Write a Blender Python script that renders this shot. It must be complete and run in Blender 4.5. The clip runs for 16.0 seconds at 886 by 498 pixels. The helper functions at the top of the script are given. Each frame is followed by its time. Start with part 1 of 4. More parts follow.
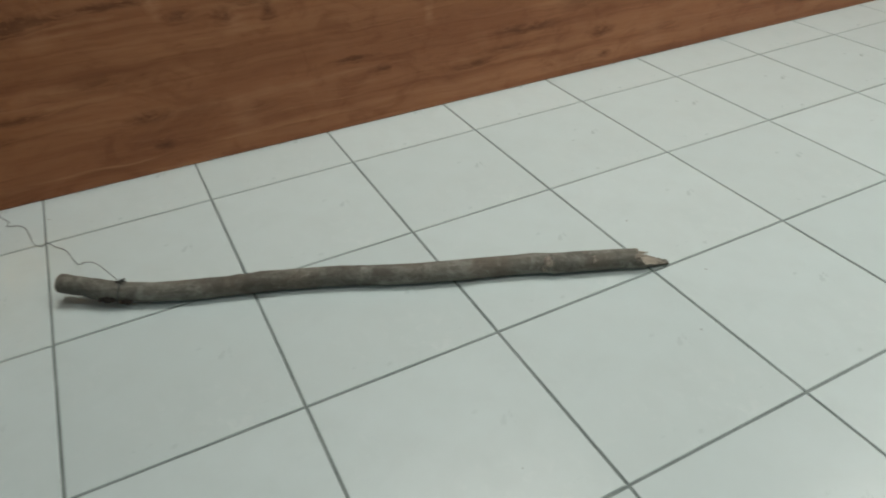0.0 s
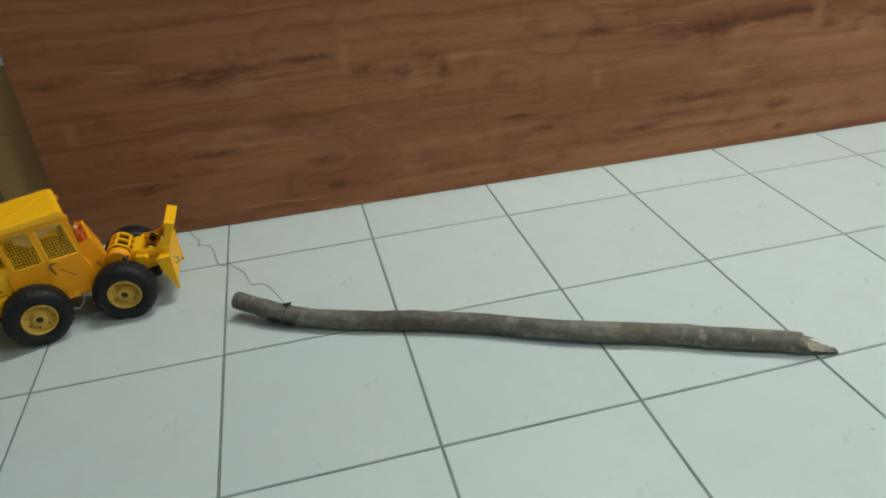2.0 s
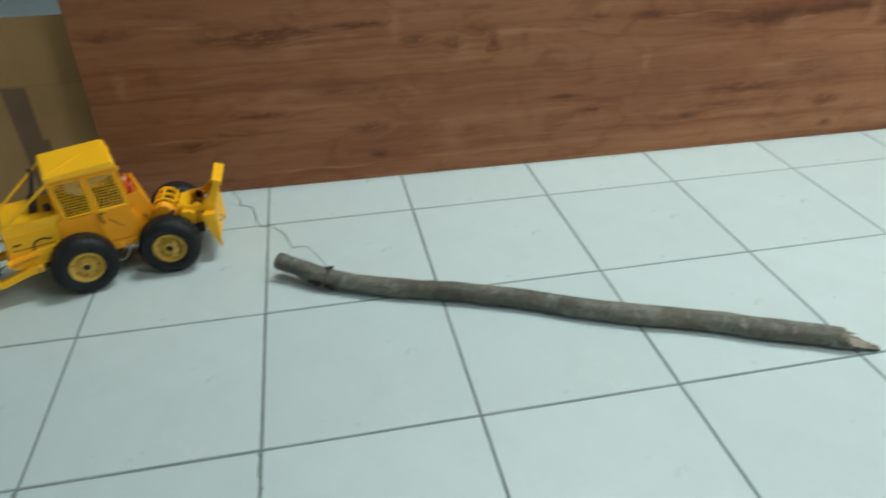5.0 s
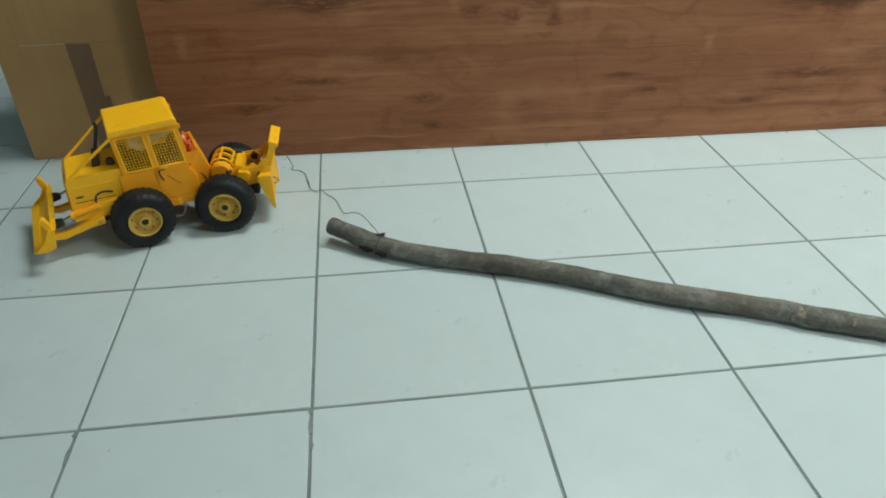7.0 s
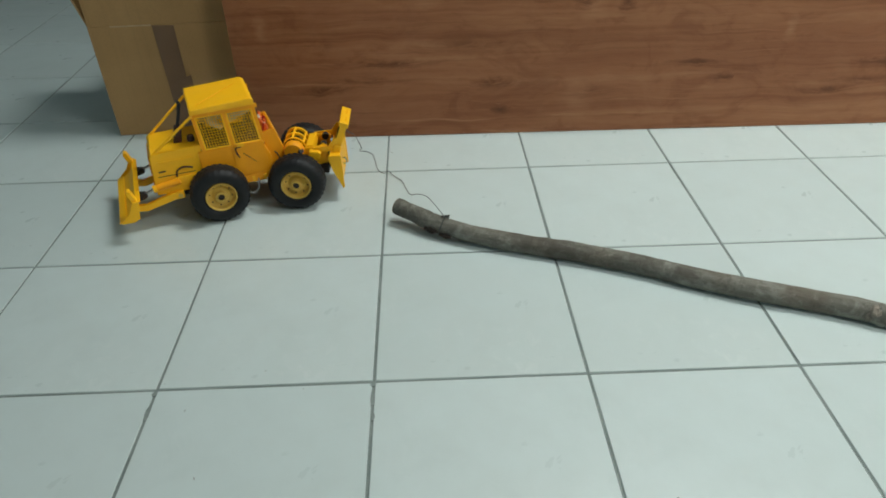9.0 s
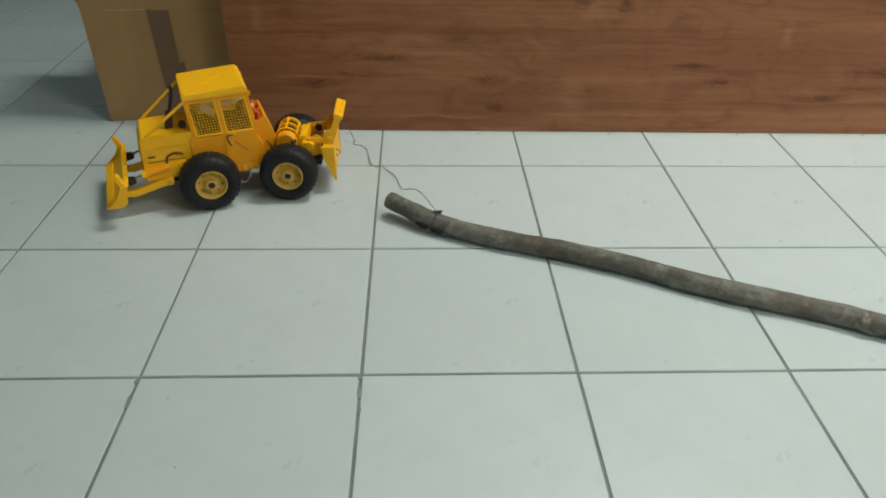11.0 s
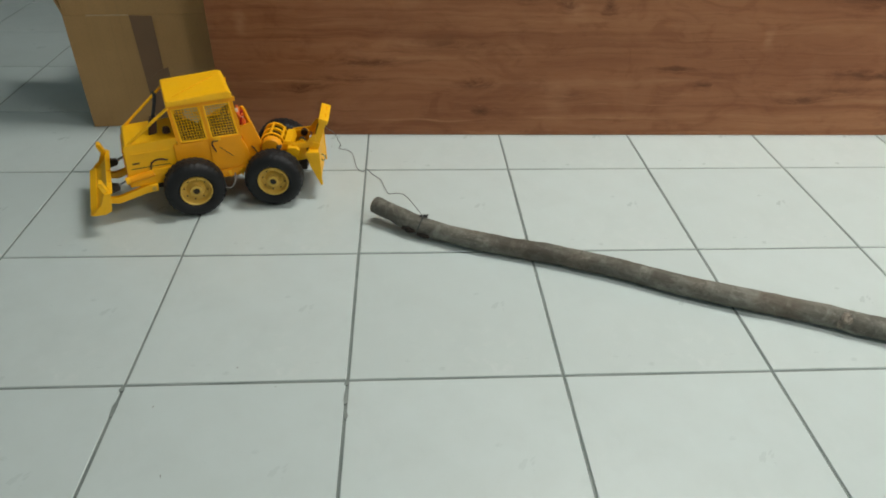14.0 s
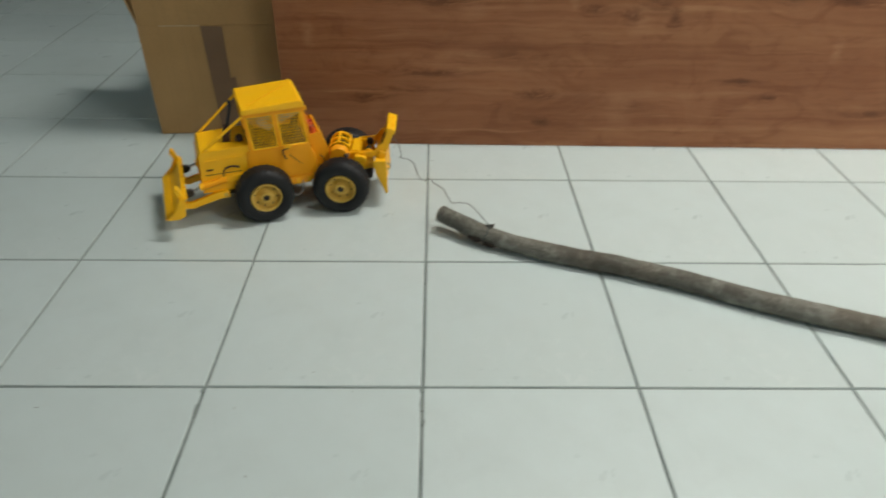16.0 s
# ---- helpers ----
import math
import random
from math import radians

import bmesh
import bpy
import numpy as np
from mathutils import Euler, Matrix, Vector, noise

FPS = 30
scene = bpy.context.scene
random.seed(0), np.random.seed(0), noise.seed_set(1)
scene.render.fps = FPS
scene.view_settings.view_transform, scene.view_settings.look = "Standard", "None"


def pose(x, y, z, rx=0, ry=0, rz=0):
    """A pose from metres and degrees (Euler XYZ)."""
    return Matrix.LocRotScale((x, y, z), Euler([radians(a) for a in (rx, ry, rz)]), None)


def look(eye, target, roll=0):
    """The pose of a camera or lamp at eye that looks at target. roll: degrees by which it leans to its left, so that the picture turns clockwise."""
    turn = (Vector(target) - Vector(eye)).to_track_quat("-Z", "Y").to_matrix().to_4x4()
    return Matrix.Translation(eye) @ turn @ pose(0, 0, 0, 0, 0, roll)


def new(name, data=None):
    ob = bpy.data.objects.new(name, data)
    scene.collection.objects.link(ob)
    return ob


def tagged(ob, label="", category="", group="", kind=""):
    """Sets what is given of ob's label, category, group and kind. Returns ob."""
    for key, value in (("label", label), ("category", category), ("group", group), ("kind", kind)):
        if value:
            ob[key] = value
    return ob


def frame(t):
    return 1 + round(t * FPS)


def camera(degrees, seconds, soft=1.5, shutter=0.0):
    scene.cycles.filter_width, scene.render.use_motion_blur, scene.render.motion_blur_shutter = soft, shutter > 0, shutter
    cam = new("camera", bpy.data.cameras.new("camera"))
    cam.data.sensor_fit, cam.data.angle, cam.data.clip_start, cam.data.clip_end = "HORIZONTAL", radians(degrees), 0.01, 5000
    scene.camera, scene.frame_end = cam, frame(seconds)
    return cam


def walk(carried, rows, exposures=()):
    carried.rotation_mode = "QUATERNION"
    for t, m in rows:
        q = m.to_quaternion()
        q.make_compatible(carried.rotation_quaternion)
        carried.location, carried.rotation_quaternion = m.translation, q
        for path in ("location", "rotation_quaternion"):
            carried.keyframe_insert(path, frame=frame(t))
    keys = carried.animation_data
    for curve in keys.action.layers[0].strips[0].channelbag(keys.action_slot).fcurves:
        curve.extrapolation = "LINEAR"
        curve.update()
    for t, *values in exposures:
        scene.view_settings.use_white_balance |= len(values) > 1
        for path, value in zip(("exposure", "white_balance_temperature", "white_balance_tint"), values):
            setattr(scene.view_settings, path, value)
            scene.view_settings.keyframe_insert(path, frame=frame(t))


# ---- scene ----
cam = camera(66.1, 16.0, soft=1.8, shutter=1.0)
PATH = [
    (0, (0.558, -1.373, 0.787), (1.264, 0.073, -0.4), -2.1),
    (0.5, (0.548, -1.374, 0.792), (1.196, 0.106, -0.388), -3.5),
    (1, (0.553, -1.371, 0.794), (1.122, 0.138, -0.388), -4.5),
    (1.5, (0.542, -1.381, 0.804), (0.983, 0.22, -0.311), -5.0),
    (2, (0.531, -1.389, 0.797), (0.894, 0.283, -0.238), -3.7),
    (2.5, (0.523, -1.391, 0.798), (0.938, 0.264, -0.244), -0.9),
    (3, (0.509, -1.387, 0.8), (0.916, 0.266, -0.251), -1.3),
    (3.5, (0.495, -1.383, 0.787), (0.937, 0.26, -0.264), 0.4),
    (4, (0.498, -1.375, 0.782), (0.945, 0.267, -0.268), 0.8),
    (4.5, (0.491, -1.389, 0.79), (0.934, 0.26, -0.251), 1.0),
    (5, (0.47, -1.39, 0.787), (0.789, 0.263, -0.293), -0.8),
    (5.2, (0.464, -1.392, 0.79), (0.749, 0.261, -0.298), -1.0),
    (7.3, (0.43, -1.39, 0.771), (0.65, 0.244, -0.361), 0.4),
    (7.5, (0.429, -1.395, 0.775), (0.645, 0.239, -0.358), 0.4),
    (8, (0.42, -1.406, 0.777), (0.558, 0.236, -0.357), 0.4),
    (8.5, (0.423, -1.413, 0.773), (0.478, 0.219, -0.382), -0.8),
    (9, (0.424, -1.407, 0.776), (0.467, 0.221, -0.386), -1.1),
    (11.3, (0.418, -1.405, 0.76), (0.497, 0.224, -0.398), 1.5),
    (11.5, (0.42, -1.406, 0.767), (0.49, 0.221, -0.395), 0.9),
    (12, (0.421, -1.403, 0.769), (0.505, 0.223, -0.393), 0.7),
    (12.5, (0.42, -1.399, 0.77), (0.508, 0.231, -0.387), -0.1),
    (13, (0.427, -1.389, 0.765), (0.503, 0.244, -0.387), -0.5),
    (13.5, (0.422, -1.404, 0.766), (0.53, 0.226, -0.388), 0.8),
    (14, (0.424, -1.405, 0.765), (0.533, 0.226, -0.387), 1.5),
    (14.5, (0.412, -1.409, 0.768), (0.479, 0.223, -0.386), 1.4),
    (15, (0.372, -1.418, 0.772), (0.337, 0.223, -0.37), 0.6),
    (15.5, (0.342, -1.405, 0.772), (0.293, 0.228, -0.383), -1.0),
    (16, (0.35, -1.41, 0.767), (0.375, 0.241, -0.363), 0.8),
]
EXPOSURES = [
    (0, -0.33, 6480, 9), (1.0, -0.31, 6430, 8), (1.5, -0.21, 6350, 5), (2.0, -0.19, 6380, 4), (2.5, -0.14, 6150, 4), (3.0, 0.02, 6080, 3), (3.5, 0.02, 6020, 2),
    (4.0, 0.03, 6000, 2), (5.0, 0.05, 5900, 1), (7.5, 0.03, 6060, 2), (9.0, 0.02, 6180, 4), (11.5, -0.02, 6520, 8), (13.5, 0.04, 6560, 9), (15.0, 0.06, 6530, 9), (16.0, 0.11, 6580, 9),
]
walk(cam, [(t, look(eye, target, roll)) for t, eye, target, roll in PATH], EXPOSURES)

# ---- world and light ----
world = bpy.data.worlds.new("room_air")
scene.world = world
world.use_nodes = True
_wn = world.node_tree
_bg = _wn.nodes["Background"]
_sky = _wn.nodes.new("ShaderNodeTexSky")
_sky.sky_type, _sky.sun_disc = "NISHITA", False
_sky.sun_elevation, _sky.sun_rotation = radians(35), radians(60)
_wn.links.new(_sky.outputs[0], _bg.inputs[0])
_bg.inputs[1].default_value = 0.10


def area_lamp(name, at, target, sx, sy, power, colour):
    d = bpy.data.lights.new(name, "AREA")
    d.shape, d.size, d.size_y, d.energy, d.color = "RECTANGLE", sx, sy, power, colour
    ob = new(name, d)
    ob.matrix_world = look(at, target)
    return ob


CEIL = 2.7
COOL = (1.0, 0.985, 0.93)
LAMPS = [(1.36, 0.09, 42), (2.6, -2.05, 44), (3.5, -0.6, 20)]
for lx, ly, p in LAMPS:
    area_lamp("ceiling_lamp", (lx, ly, CEIL - 0.075), (lx, ly, 0), 1.15, 0.28, p, COOL)
area_lamp("window_daylight", (-3.94, -0.9, 1.5), (0.0, -0.9, 0.9), 2.0, 1.2, 13, (0.74, 0.95, 1.0))

# ---- materials ----


class Nodes:
    """A material's node tree with short ways to add to it."""

    def __init__(self, name):
        self.m = bpy.data.materials.new(name)
        self.m.use_nodes = True
        self.t = self.m.node_tree
        self.b = self.t.nodes["Principled BSDF"]
        self.c = self.add("ShaderNodeTexCoord").outputs["Object"]

    def add(self, kind, **values):
        n = self.t.nodes.new(kind)
        for k, v in values.items():
            n.inputs[k].default_value = v
        return n

    def link(self, a, b):
        self.t.links.new(a, b)

    def vec(self, op, a, b):
        n = self.t.nodes.new("ShaderNodeVectorMath")
        n.operation = op
        self.link(a, n.inputs[0])
        if isinstance(b, tuple):
            n.inputs[1].default_value = b
        elif b is not None:
            self.link(b, n.inputs[1])
        return n.outputs["Value"] if op == "LENGTH" else n.outputs[0]

    def math(self, op, a, b, clamp=False):
        n = self.t.nodes.new("ShaderNodeMath")
        n.operation, n.use_clamp = op, clamp
        for i, v in enumerate((a, b)):
            if isinstance(v, (int, float)):
                n.inputs[i].default_value = v
            else:
                self.link(v, n.inputs[i])
        return n.outputs[0]

    def noise(self, scale, detail=4.0, rough=0.55, distort=0.0, stretch=None, src=None):
        src = src or self.c
        if stretch:
            src = self.vec("MULTIPLY", src, stretch)
        n = self.add("ShaderNodeTexNoise", Scale=scale, Detail=detail, Roughness=rough, Distortion=distort)
        self.link(src, n.inputs["Vector"])
        return n.outputs["Fac"]

    def span(self, fac, a, b, lo=0.0, hi=1.0):
        n = self.add("ShaderNodeMapRange")
        for i, v in ((1, a), (2, b), (3, lo), (4, hi)):
            n.inputs[i].default_value = v
        self.link(fac, n.inputs[0])
        return n.outputs[0]

    def mix(self, fac, a, b, blend="MIX"):
        n = self.t.nodes.new("ShaderNodeMix")
        n.data_type, n.blend_type = "RGBA", blend
        for i, v in ((0, fac), (6, a), (7, b)):
            if isinstance(v, (int, float)):
                n.inputs[i].default_value = v
            elif isinstance(v, tuple):
                n.inputs[i].default_value = (*v, 1)
            else:
                self.link(v, n.inputs[i])
        return n.outputs[2]

    def done(self, colour=None, rough=None, bump=None, strength=0.2, dist=0.001, metal=0.0, spec=0.5):
        for key, v in (("Base Color", colour), ("Roughness", rough)):
            if isinstance(v, tuple):
                self.b.inputs[key].default_value = (*v, 1)
            elif isinstance(v, (int, float)):
                self.b.inputs[key].default_value = v
            elif v is not None:
                self.link(v, self.b.inputs[key])
        self.b.inputs["Metallic"].default_value = metal
        self.b.inputs["Specular IOR Level"].default_value = spec
        if bump is not None:
            n = self.add("ShaderNodeBump", Strength=strength, Distance=dist)
            self.link(bump, n.inputs["Height"])
            self.link(n.outputs[0], self.b.inputs["Normal"])
        return self.m


def coat(name, colour, rough, var=0.12, scale=60.0, metal=0.0, bump=0.15, spec=0.5):
    """Paint, plastic or metal with faint mottling, grime and relief."""
    n = Nodes(name)
    dark = tuple(c * (1 - var) for c in colour)
    light = tuple(min(1, c * (1 + var * 0.6)) for c in colour)
    big, fine = n.noise(scale * 0.3, 3), n.noise(scale * 6, 4)
    col = n.mix(n.span(big, 0.3, 0.7), dark, light)
    col = n.mix(n.span(fine, 0.55, 0.8, 0, 0.25), col, tuple(c * 0.6 for c in colour))
    return n.done(col, n.span(big, 0.3, 0.7, rough * 0.85, min(1, rough * 1.15)), fine, bump, 0.0006, metal, spec)


def tile_mat():
    n = Nodes("glazed_tile")
    big, mid, fine = n.noise(1.3, 4), n.noise(14, 5, 0.6), n.noise(160, 3)
    rnd = n.add("ShaderNodeObjectInfo").outputs["Random"]
    col = n.mix(n.span(rnd, 0, 1), (0.520, 0.594, 0.583), (0.555, 0.629, 0.618))
    col = n.mix(n.span(mid, 0.35, 0.72, 0, 0.4), col, (0.49, 0.55, 0.53))
    col = n.mix(n.span(big, 0.45, 0.75, 0, 0.35), col, (0.51, 0.56, 0.535))
    scuff = n.noise(42, 7, 0.7, 0.6)
    zone = n.noise(3.1, 3, 0.5, 0.4)
    scuff = n.math("MULTIPLY", n.span(scuff, 0.52, 0.66, 0, 1), n.span(zone, 0.48, 0.66, 0, 1))
    col = n.mix(n.math("MULTIPLY", scuff, 0.26), col, (0.66, 0.70, 0.68))
    smudge = n.noise(8.5, 5, 0.65, 0.5)
    col = n.mix(n.span(smudge, 0.55, 0.75, 0, 0.22), col, (0.43, 0.50, 0.49))
    smear = n.noise(5, 5, 0.65, 0.8, (1.0, 2.2, 1.0))
    rough = n.math("ADD", n.math("MULTIPLY", scuff, 0.12), n.span(smear, 0.35, 0.7, 0.27, 0.42))
    return n.done(col, rough, n.math("ADD", n.math("MULTIPLY", mid, 1.5), n.math("MULTIPLY", fine, 0.25)), 0.10, 0.0012, 0.0, 0.42)


def grout_mat():
    n = Nodes("cement_grout")
    a, b = n.noise(9, 4), n.noise(300, 4)
    col = n.mix(n.span(a, 0.35, 0.7), (0.165, 0.198, 0.188), (0.28, 0.315, 0.298))
    col = n.mix(n.span(b, 0.45, 0.75, 0, 0.5), col, (0.11, 0.128, 0.12))
    return n.done(col, 0.9, b, 0.5, 0.0012)


# knots and dark flecks of one length of the wood decor: place along, height, half length, half height, depth
KNOTS = [
    (0.051, 0.390, 0.030, 0.009, 0.8), (0.293, 0.369, 0.058, 0.013, 0.8), (0.365, 0.365, 0.026, 0.019, 0.9), (0.419, 0.376, 0.018, 0.015, 1.0),
    (0.511, 0.377, 0.074, 0.006, 0.9), (0.597, 0.384, 0.050, 0.006, 0.8), (0.712, 0.342, 0.019, 0.008, 0.8), (0.806, 0.329, 0.012, 0.012, 1.0),
    (0.867, 0.355, 0.022, 0.013, 0.7), (0.904, 0.325, 0.010, 0.015, 0.9), (0.345, 0.190, 0.062, 0.008, 0.9), (0.283, 0.146, 0.063, 0.007, 0.6),
    (0.179, 0.124, 0.034, 0.007, 1.0), (0.596, 0.138, 0.025, 0.010, 1.0), (0.617, 0.066, 0.012, 0.009, 0.9), (0.831, 0.106, 0.037, 0.012, 0.5),
    (0.524, 0.232, 0.060, 0.014, 0.5), (1.165, 0.369, 0.023, 0.008, 0.9), (1.094, 0.173, 0.040, 0.005, 0.9), (1.165, 0.134, 0.019, 0.007, 0.8),
]
# pale chevron figures beside the knots
FLAMES = [
    (0.050, 0.281, 0.008, 0.019, 0.8), (0.668, 0.385, 0.009, 0.027, 0.9), (0.439, 0.349, 0.017, 0.019, 0.5), (0.825, 0.315, 0.016, 0.020, 0.6),
    (1.172, 0.385, 0.015, 0.021, 0.6), (0.426, 0.235, 0.038, 0.019, 0.4), (0.801, 0.090, 0.021, 0.036, 0.4),
]
# the printed decor repeats along the board
REPEAT, DRIFT = 1.25, 0.025


def wood_mat():
    n = Nodes("walnut_decor_board")
    wob = n.noise(6, 3, 0.5, 0.0, (1.0, 1.0, 2.0))
    comb = n.add("ShaderNodeCombineXYZ")
    n.link(n.span(wob, 0.2, 0.8, -0.008, 0.008), comb.inputs[2])
    src = n.vec("ADD", n.c, comb.outputs[0])
    cut = n.add("ShaderNodeSeparateXYZ")
    n.link(src, cut.inputs[0])
    turns = n.math("FLOOR", n.math("MULTIPLY", n.math("ADD", cut.outputs[0], 0.06), 1 / REPEAT), 0.0)
    back = n.add("ShaderNodeCombineXYZ")
    n.link(n.math("MULTIPLY", turns, -REPEAT), back.inputs[0])
    n.link(n.math("MULTIPLY", turns, DRIFT), back.inputs[2])
    own = n.vec("ADD", src, back.outputs[0])
    ragged = n.add("ShaderNodeTexNoise", Scale=1.0, Detail=5.0, Roughness=0.65)
    n.link(n.vec("MULTIPLY", n.c, (30.0, 1.0, 70.0)), ragged.inputs["Vector"])
    own = n.vec("ADD", own, n.vec("MULTIPLY", n.vec("SUBTRACT", ragged.outputs["Color"], (0.5, 0.5, 0.5)), (0.050, 0.0, 0.022)))
    dark = light = 0.0
    for table in (KNOTS, FLAMES):
        total = 0.0
        for kx, kz, a, b, s in table:
            d = n.vec("SUBTRACT", own, (kx, 0.0, kz))
            d = n.vec("LENGTH", n.vec("MULTIPLY", d, (0.72 / a, 0.0, 0.85 / b)), None)
            total = n.math("ADD", n.math("MULTIPLY", n.span(d, 0.0, 1.75, s, 0.0), 1.0), total)
        if table is KNOTS:
            dark = total
        else:
            light = total
    bend = n.add("ShaderNodeCombineXYZ")
    n.link(n.math("MULTIPLY", dark, 0.014), bend.inputs[2])
    src = n.vec("ADD", src, bend.outputs[0])
    bands = n.noise(1.0, 4, 0.5, 0.25, (1.1, 1.0, 9.0), src)
    broad = n.noise(1.0, 2, 0.5, 0.0, (0.9, 1.0, 3.2), src)
    streak = n.noise(1.0, 6, 0.68, 0.15, (4.0, 1.0, 85.0), src)
    pores = n.noise(1.0, 3, 0.6, 0.0, (42.0, 1.0, 800.0), src)
    long_dark = n.noise(1.0, 5, 0.6, 0.3, (0.8, 1.0, 34.0), src)
    fleck = n.noise(1.0, 5, 0.7, 0.9, (16.0, 1.0, 75.0), src)
    patch = n.noise(1.0, 2, 0.5, 0.0, (2.6, 1.0, 7.0), src)
    curl = n.noise(1.0, 5, 0.62, 1.6, (7.0, 1.0, 13.0), src)
    # growth lines that follow the contours of the broad figure
    lines = n.math("SINE", n.math("MULTIPLY", bands, 64.0), 0.0)
    lines = n.math("MULTIPLY", n.span(lines, 0.35, 1.0, 0, 1), n.span(patch, 0.42, 0.66, 0.05, 0.75))
    lines = n.math("MULTIPLY", lines, n.span(fleck, 0.32, 0.6, 0.2, 1.0))
    dash = n.noise(1.0, 4, 0.7, 0.3, (9.0, 1.0, 130.0), src)
    dash = n.math("MULTIPLY", n.span(dash, 0.58, 0.70, 0, 1), n.span(patch, 0.40, 0.60, 0.9, 0.15))
    col = n.mix(n.span(broad, 0.3, 0.7), (0.205, 0.083, 0.041), (0.275, 0.126, 0.067))
    col = n.mix(n.span(bands, 0.38, 0.64, 0, 0.42), col, (0.325, 0.160, 0.085))
    col = n.mix(n.span(streak, 0.46, 0.74, 0, 0.36), col, (0.140, 0.052, 0.025))
    col = n.mix(n.span(long_dark, 0.50, 0.66, 0, 0.5), col, (0.125, 0.042, 0.018))
    col = n.mix(n.span(long_dark, 0.45, 0.28, 0, 0.45), col, (0.345, 0.175, 0.105))
    col = n.mix(n.span(curl, 0.52, 0.66, 0, 0.34), col, (0.120, 0.040, 0.017))
    col = n.mix(n.span(curl, 0.46, 0.32, 0, 0.16), col, (0.350, 0.180, 0.105))
    gleam = n.noise(1.0, 4, 0.6, 0.5, (2.6, 1.0, 62.0), src)
    col = n.mix(n.math("MULTIPLY", n.span(gleam, 0.58, 0.70, 0, 1), n.span(patch, 0.40, 0.58, 0.1, 0.6)), col, (0.385, 0.205, 0.115))
    col = n.mix(n.math("MULTIPLY", lines, 0.12), col, (0.100, 0.034, 0.016))
    col = n.mix(n.math("MULTIPLY", dash, 0.45), col, (0.085, 0.028, 0.014))
    k = n.math("MULTIPLY", dark, n.span(fleck, 0.38, 0.56, 0.35, 1.4), True)
    col = n.mix(n.math("MULTIPLY", k, 0.72), col, (0.066, 0.020, 0.007))
    fl = n.math("MULTIPLY", light, n.span(streak, 0.65, 0.35, 0.3, 1.1), True)
    col = n.mix(n.math("MULTIPLY", fl, 0.8), col, (0.40, 0.215, 0.13))
    col = n.mix(n.span(pores, 0.56, 0.72, 0, 0.22), col, (0.09, 0.036, 0.020))
    col = n.mix(1.0, col, (1.25, 1.12, 0.93), "MULTIPLY")
    return n.done(col, n.span(streak, 0.3, 0.7, 0.36, 0.5), n.math("ADD", streak, pores), 0.12, 0.0008, 0.0, 0.30)


def bark_mat():
    n = Nodes("grey_bark")
    a, b = n.noise(26, 5, 0.6, 0.5), n.noise(95, 6, 0.7)
    big = n.noise(9, 3, 0.5, 0.3)
    turn = n.add("ShaderNodeVectorRotate", Angle=radians(24.5))
    turn.rotation_type = "Z_AXIS"
    n.link(n.c, turn.inputs["Vector"])
    grain = n.noise(1.0, 5, 0.6, 0.6, (9.0, 70.0, 70.0), turn.outputs[0])
    ring = n.noise(1.0, 4, 0.65, 0.4, (120.0, 30.0, 30.0), turn.outputs[0])
    c = n.noise(1.0, 4, 0.65, 0.4, (60.0, 130.0, 130.0))
    col = n.mix(n.span(grain, 0.30, 0.68), (0.098, 0.084, 0.066), (0.186, 0.174, 0.148))
    col = n.mix(n.span(a, 0.50, 0.64, 0, 0.7), col, (0.262, 0.250, 0.220))
    col = n.mix(n.span(big, 0.50, 0.60, 0, 0.65), col, (0.110, 0.084, 0.062))
    col = n.mix(n.span(b, 0.54, 0.68, 0, 0.45), col, (0.045, 0.034, 0.024))
    col = n.mix(n.span(c, 0.56, 0.70, 0, 0.5), col, (0.265, 0.245, 0.210))
    col = n.mix(n.span(ring, 0.62, 0.72, 0, 0.5), col, (0.060, 0.046, 0.034))
    stain = n.math("MULTIPLY", n.noise(14, 5, 0.65, 0.8), n.span(n.noise(4.0, 2), 0.35, 0.65, 0.6, 1.25))
    col = n.mix(n.span(stain, 0.47, 0.62, 0, 0.6), col, (0.050, 0.040, 0.030))
    col = n.mix(1.0, col, (1.00, 1.05, 1.03), "MULTIPLY")
    return n.done(col, 0.75, n.math("ADD", b, n.math("ADD", a, grain)), 0.6, 0.0025)


def card_mat():
    n = Nodes("corrugated_card")
    a = n.noise(7, 4)
    flute = n.noise(1.0, 2, 0.5, 0.0, (180.0, 1.0, 1.0))
    fibre = n.noise(240, 4)
    col = n.mix(n.span(a, 0.3, 0.7), (0.385, 0.224, 0.086), (0.450, 0.270, 0.110))
    col = n.mix(n.span(fibre, 0.5, 0.8, 0, 0.3), col, (0.21, 0.13, 0.068))
    col = n.mix(n.span(flute, 0.5, 0.75, 0, 0.12), col, (0.20, 0.125, 0.065))
    return n.done(col, 0.82, n.math("ADD", fibre, flute), 0.2, 0.0006)


def wall_mat():
    n = Nodes("painted_plaster")
    a, b = n.noise(1.5, 4), n.noise(90, 4)
    return n.done(n.mix(n.span(a, 0.3, 0.7), (0.30, 0.315, 0.31), (0.35, 0.36, 0.355)), 0.8, b, 0.15, 0.001)


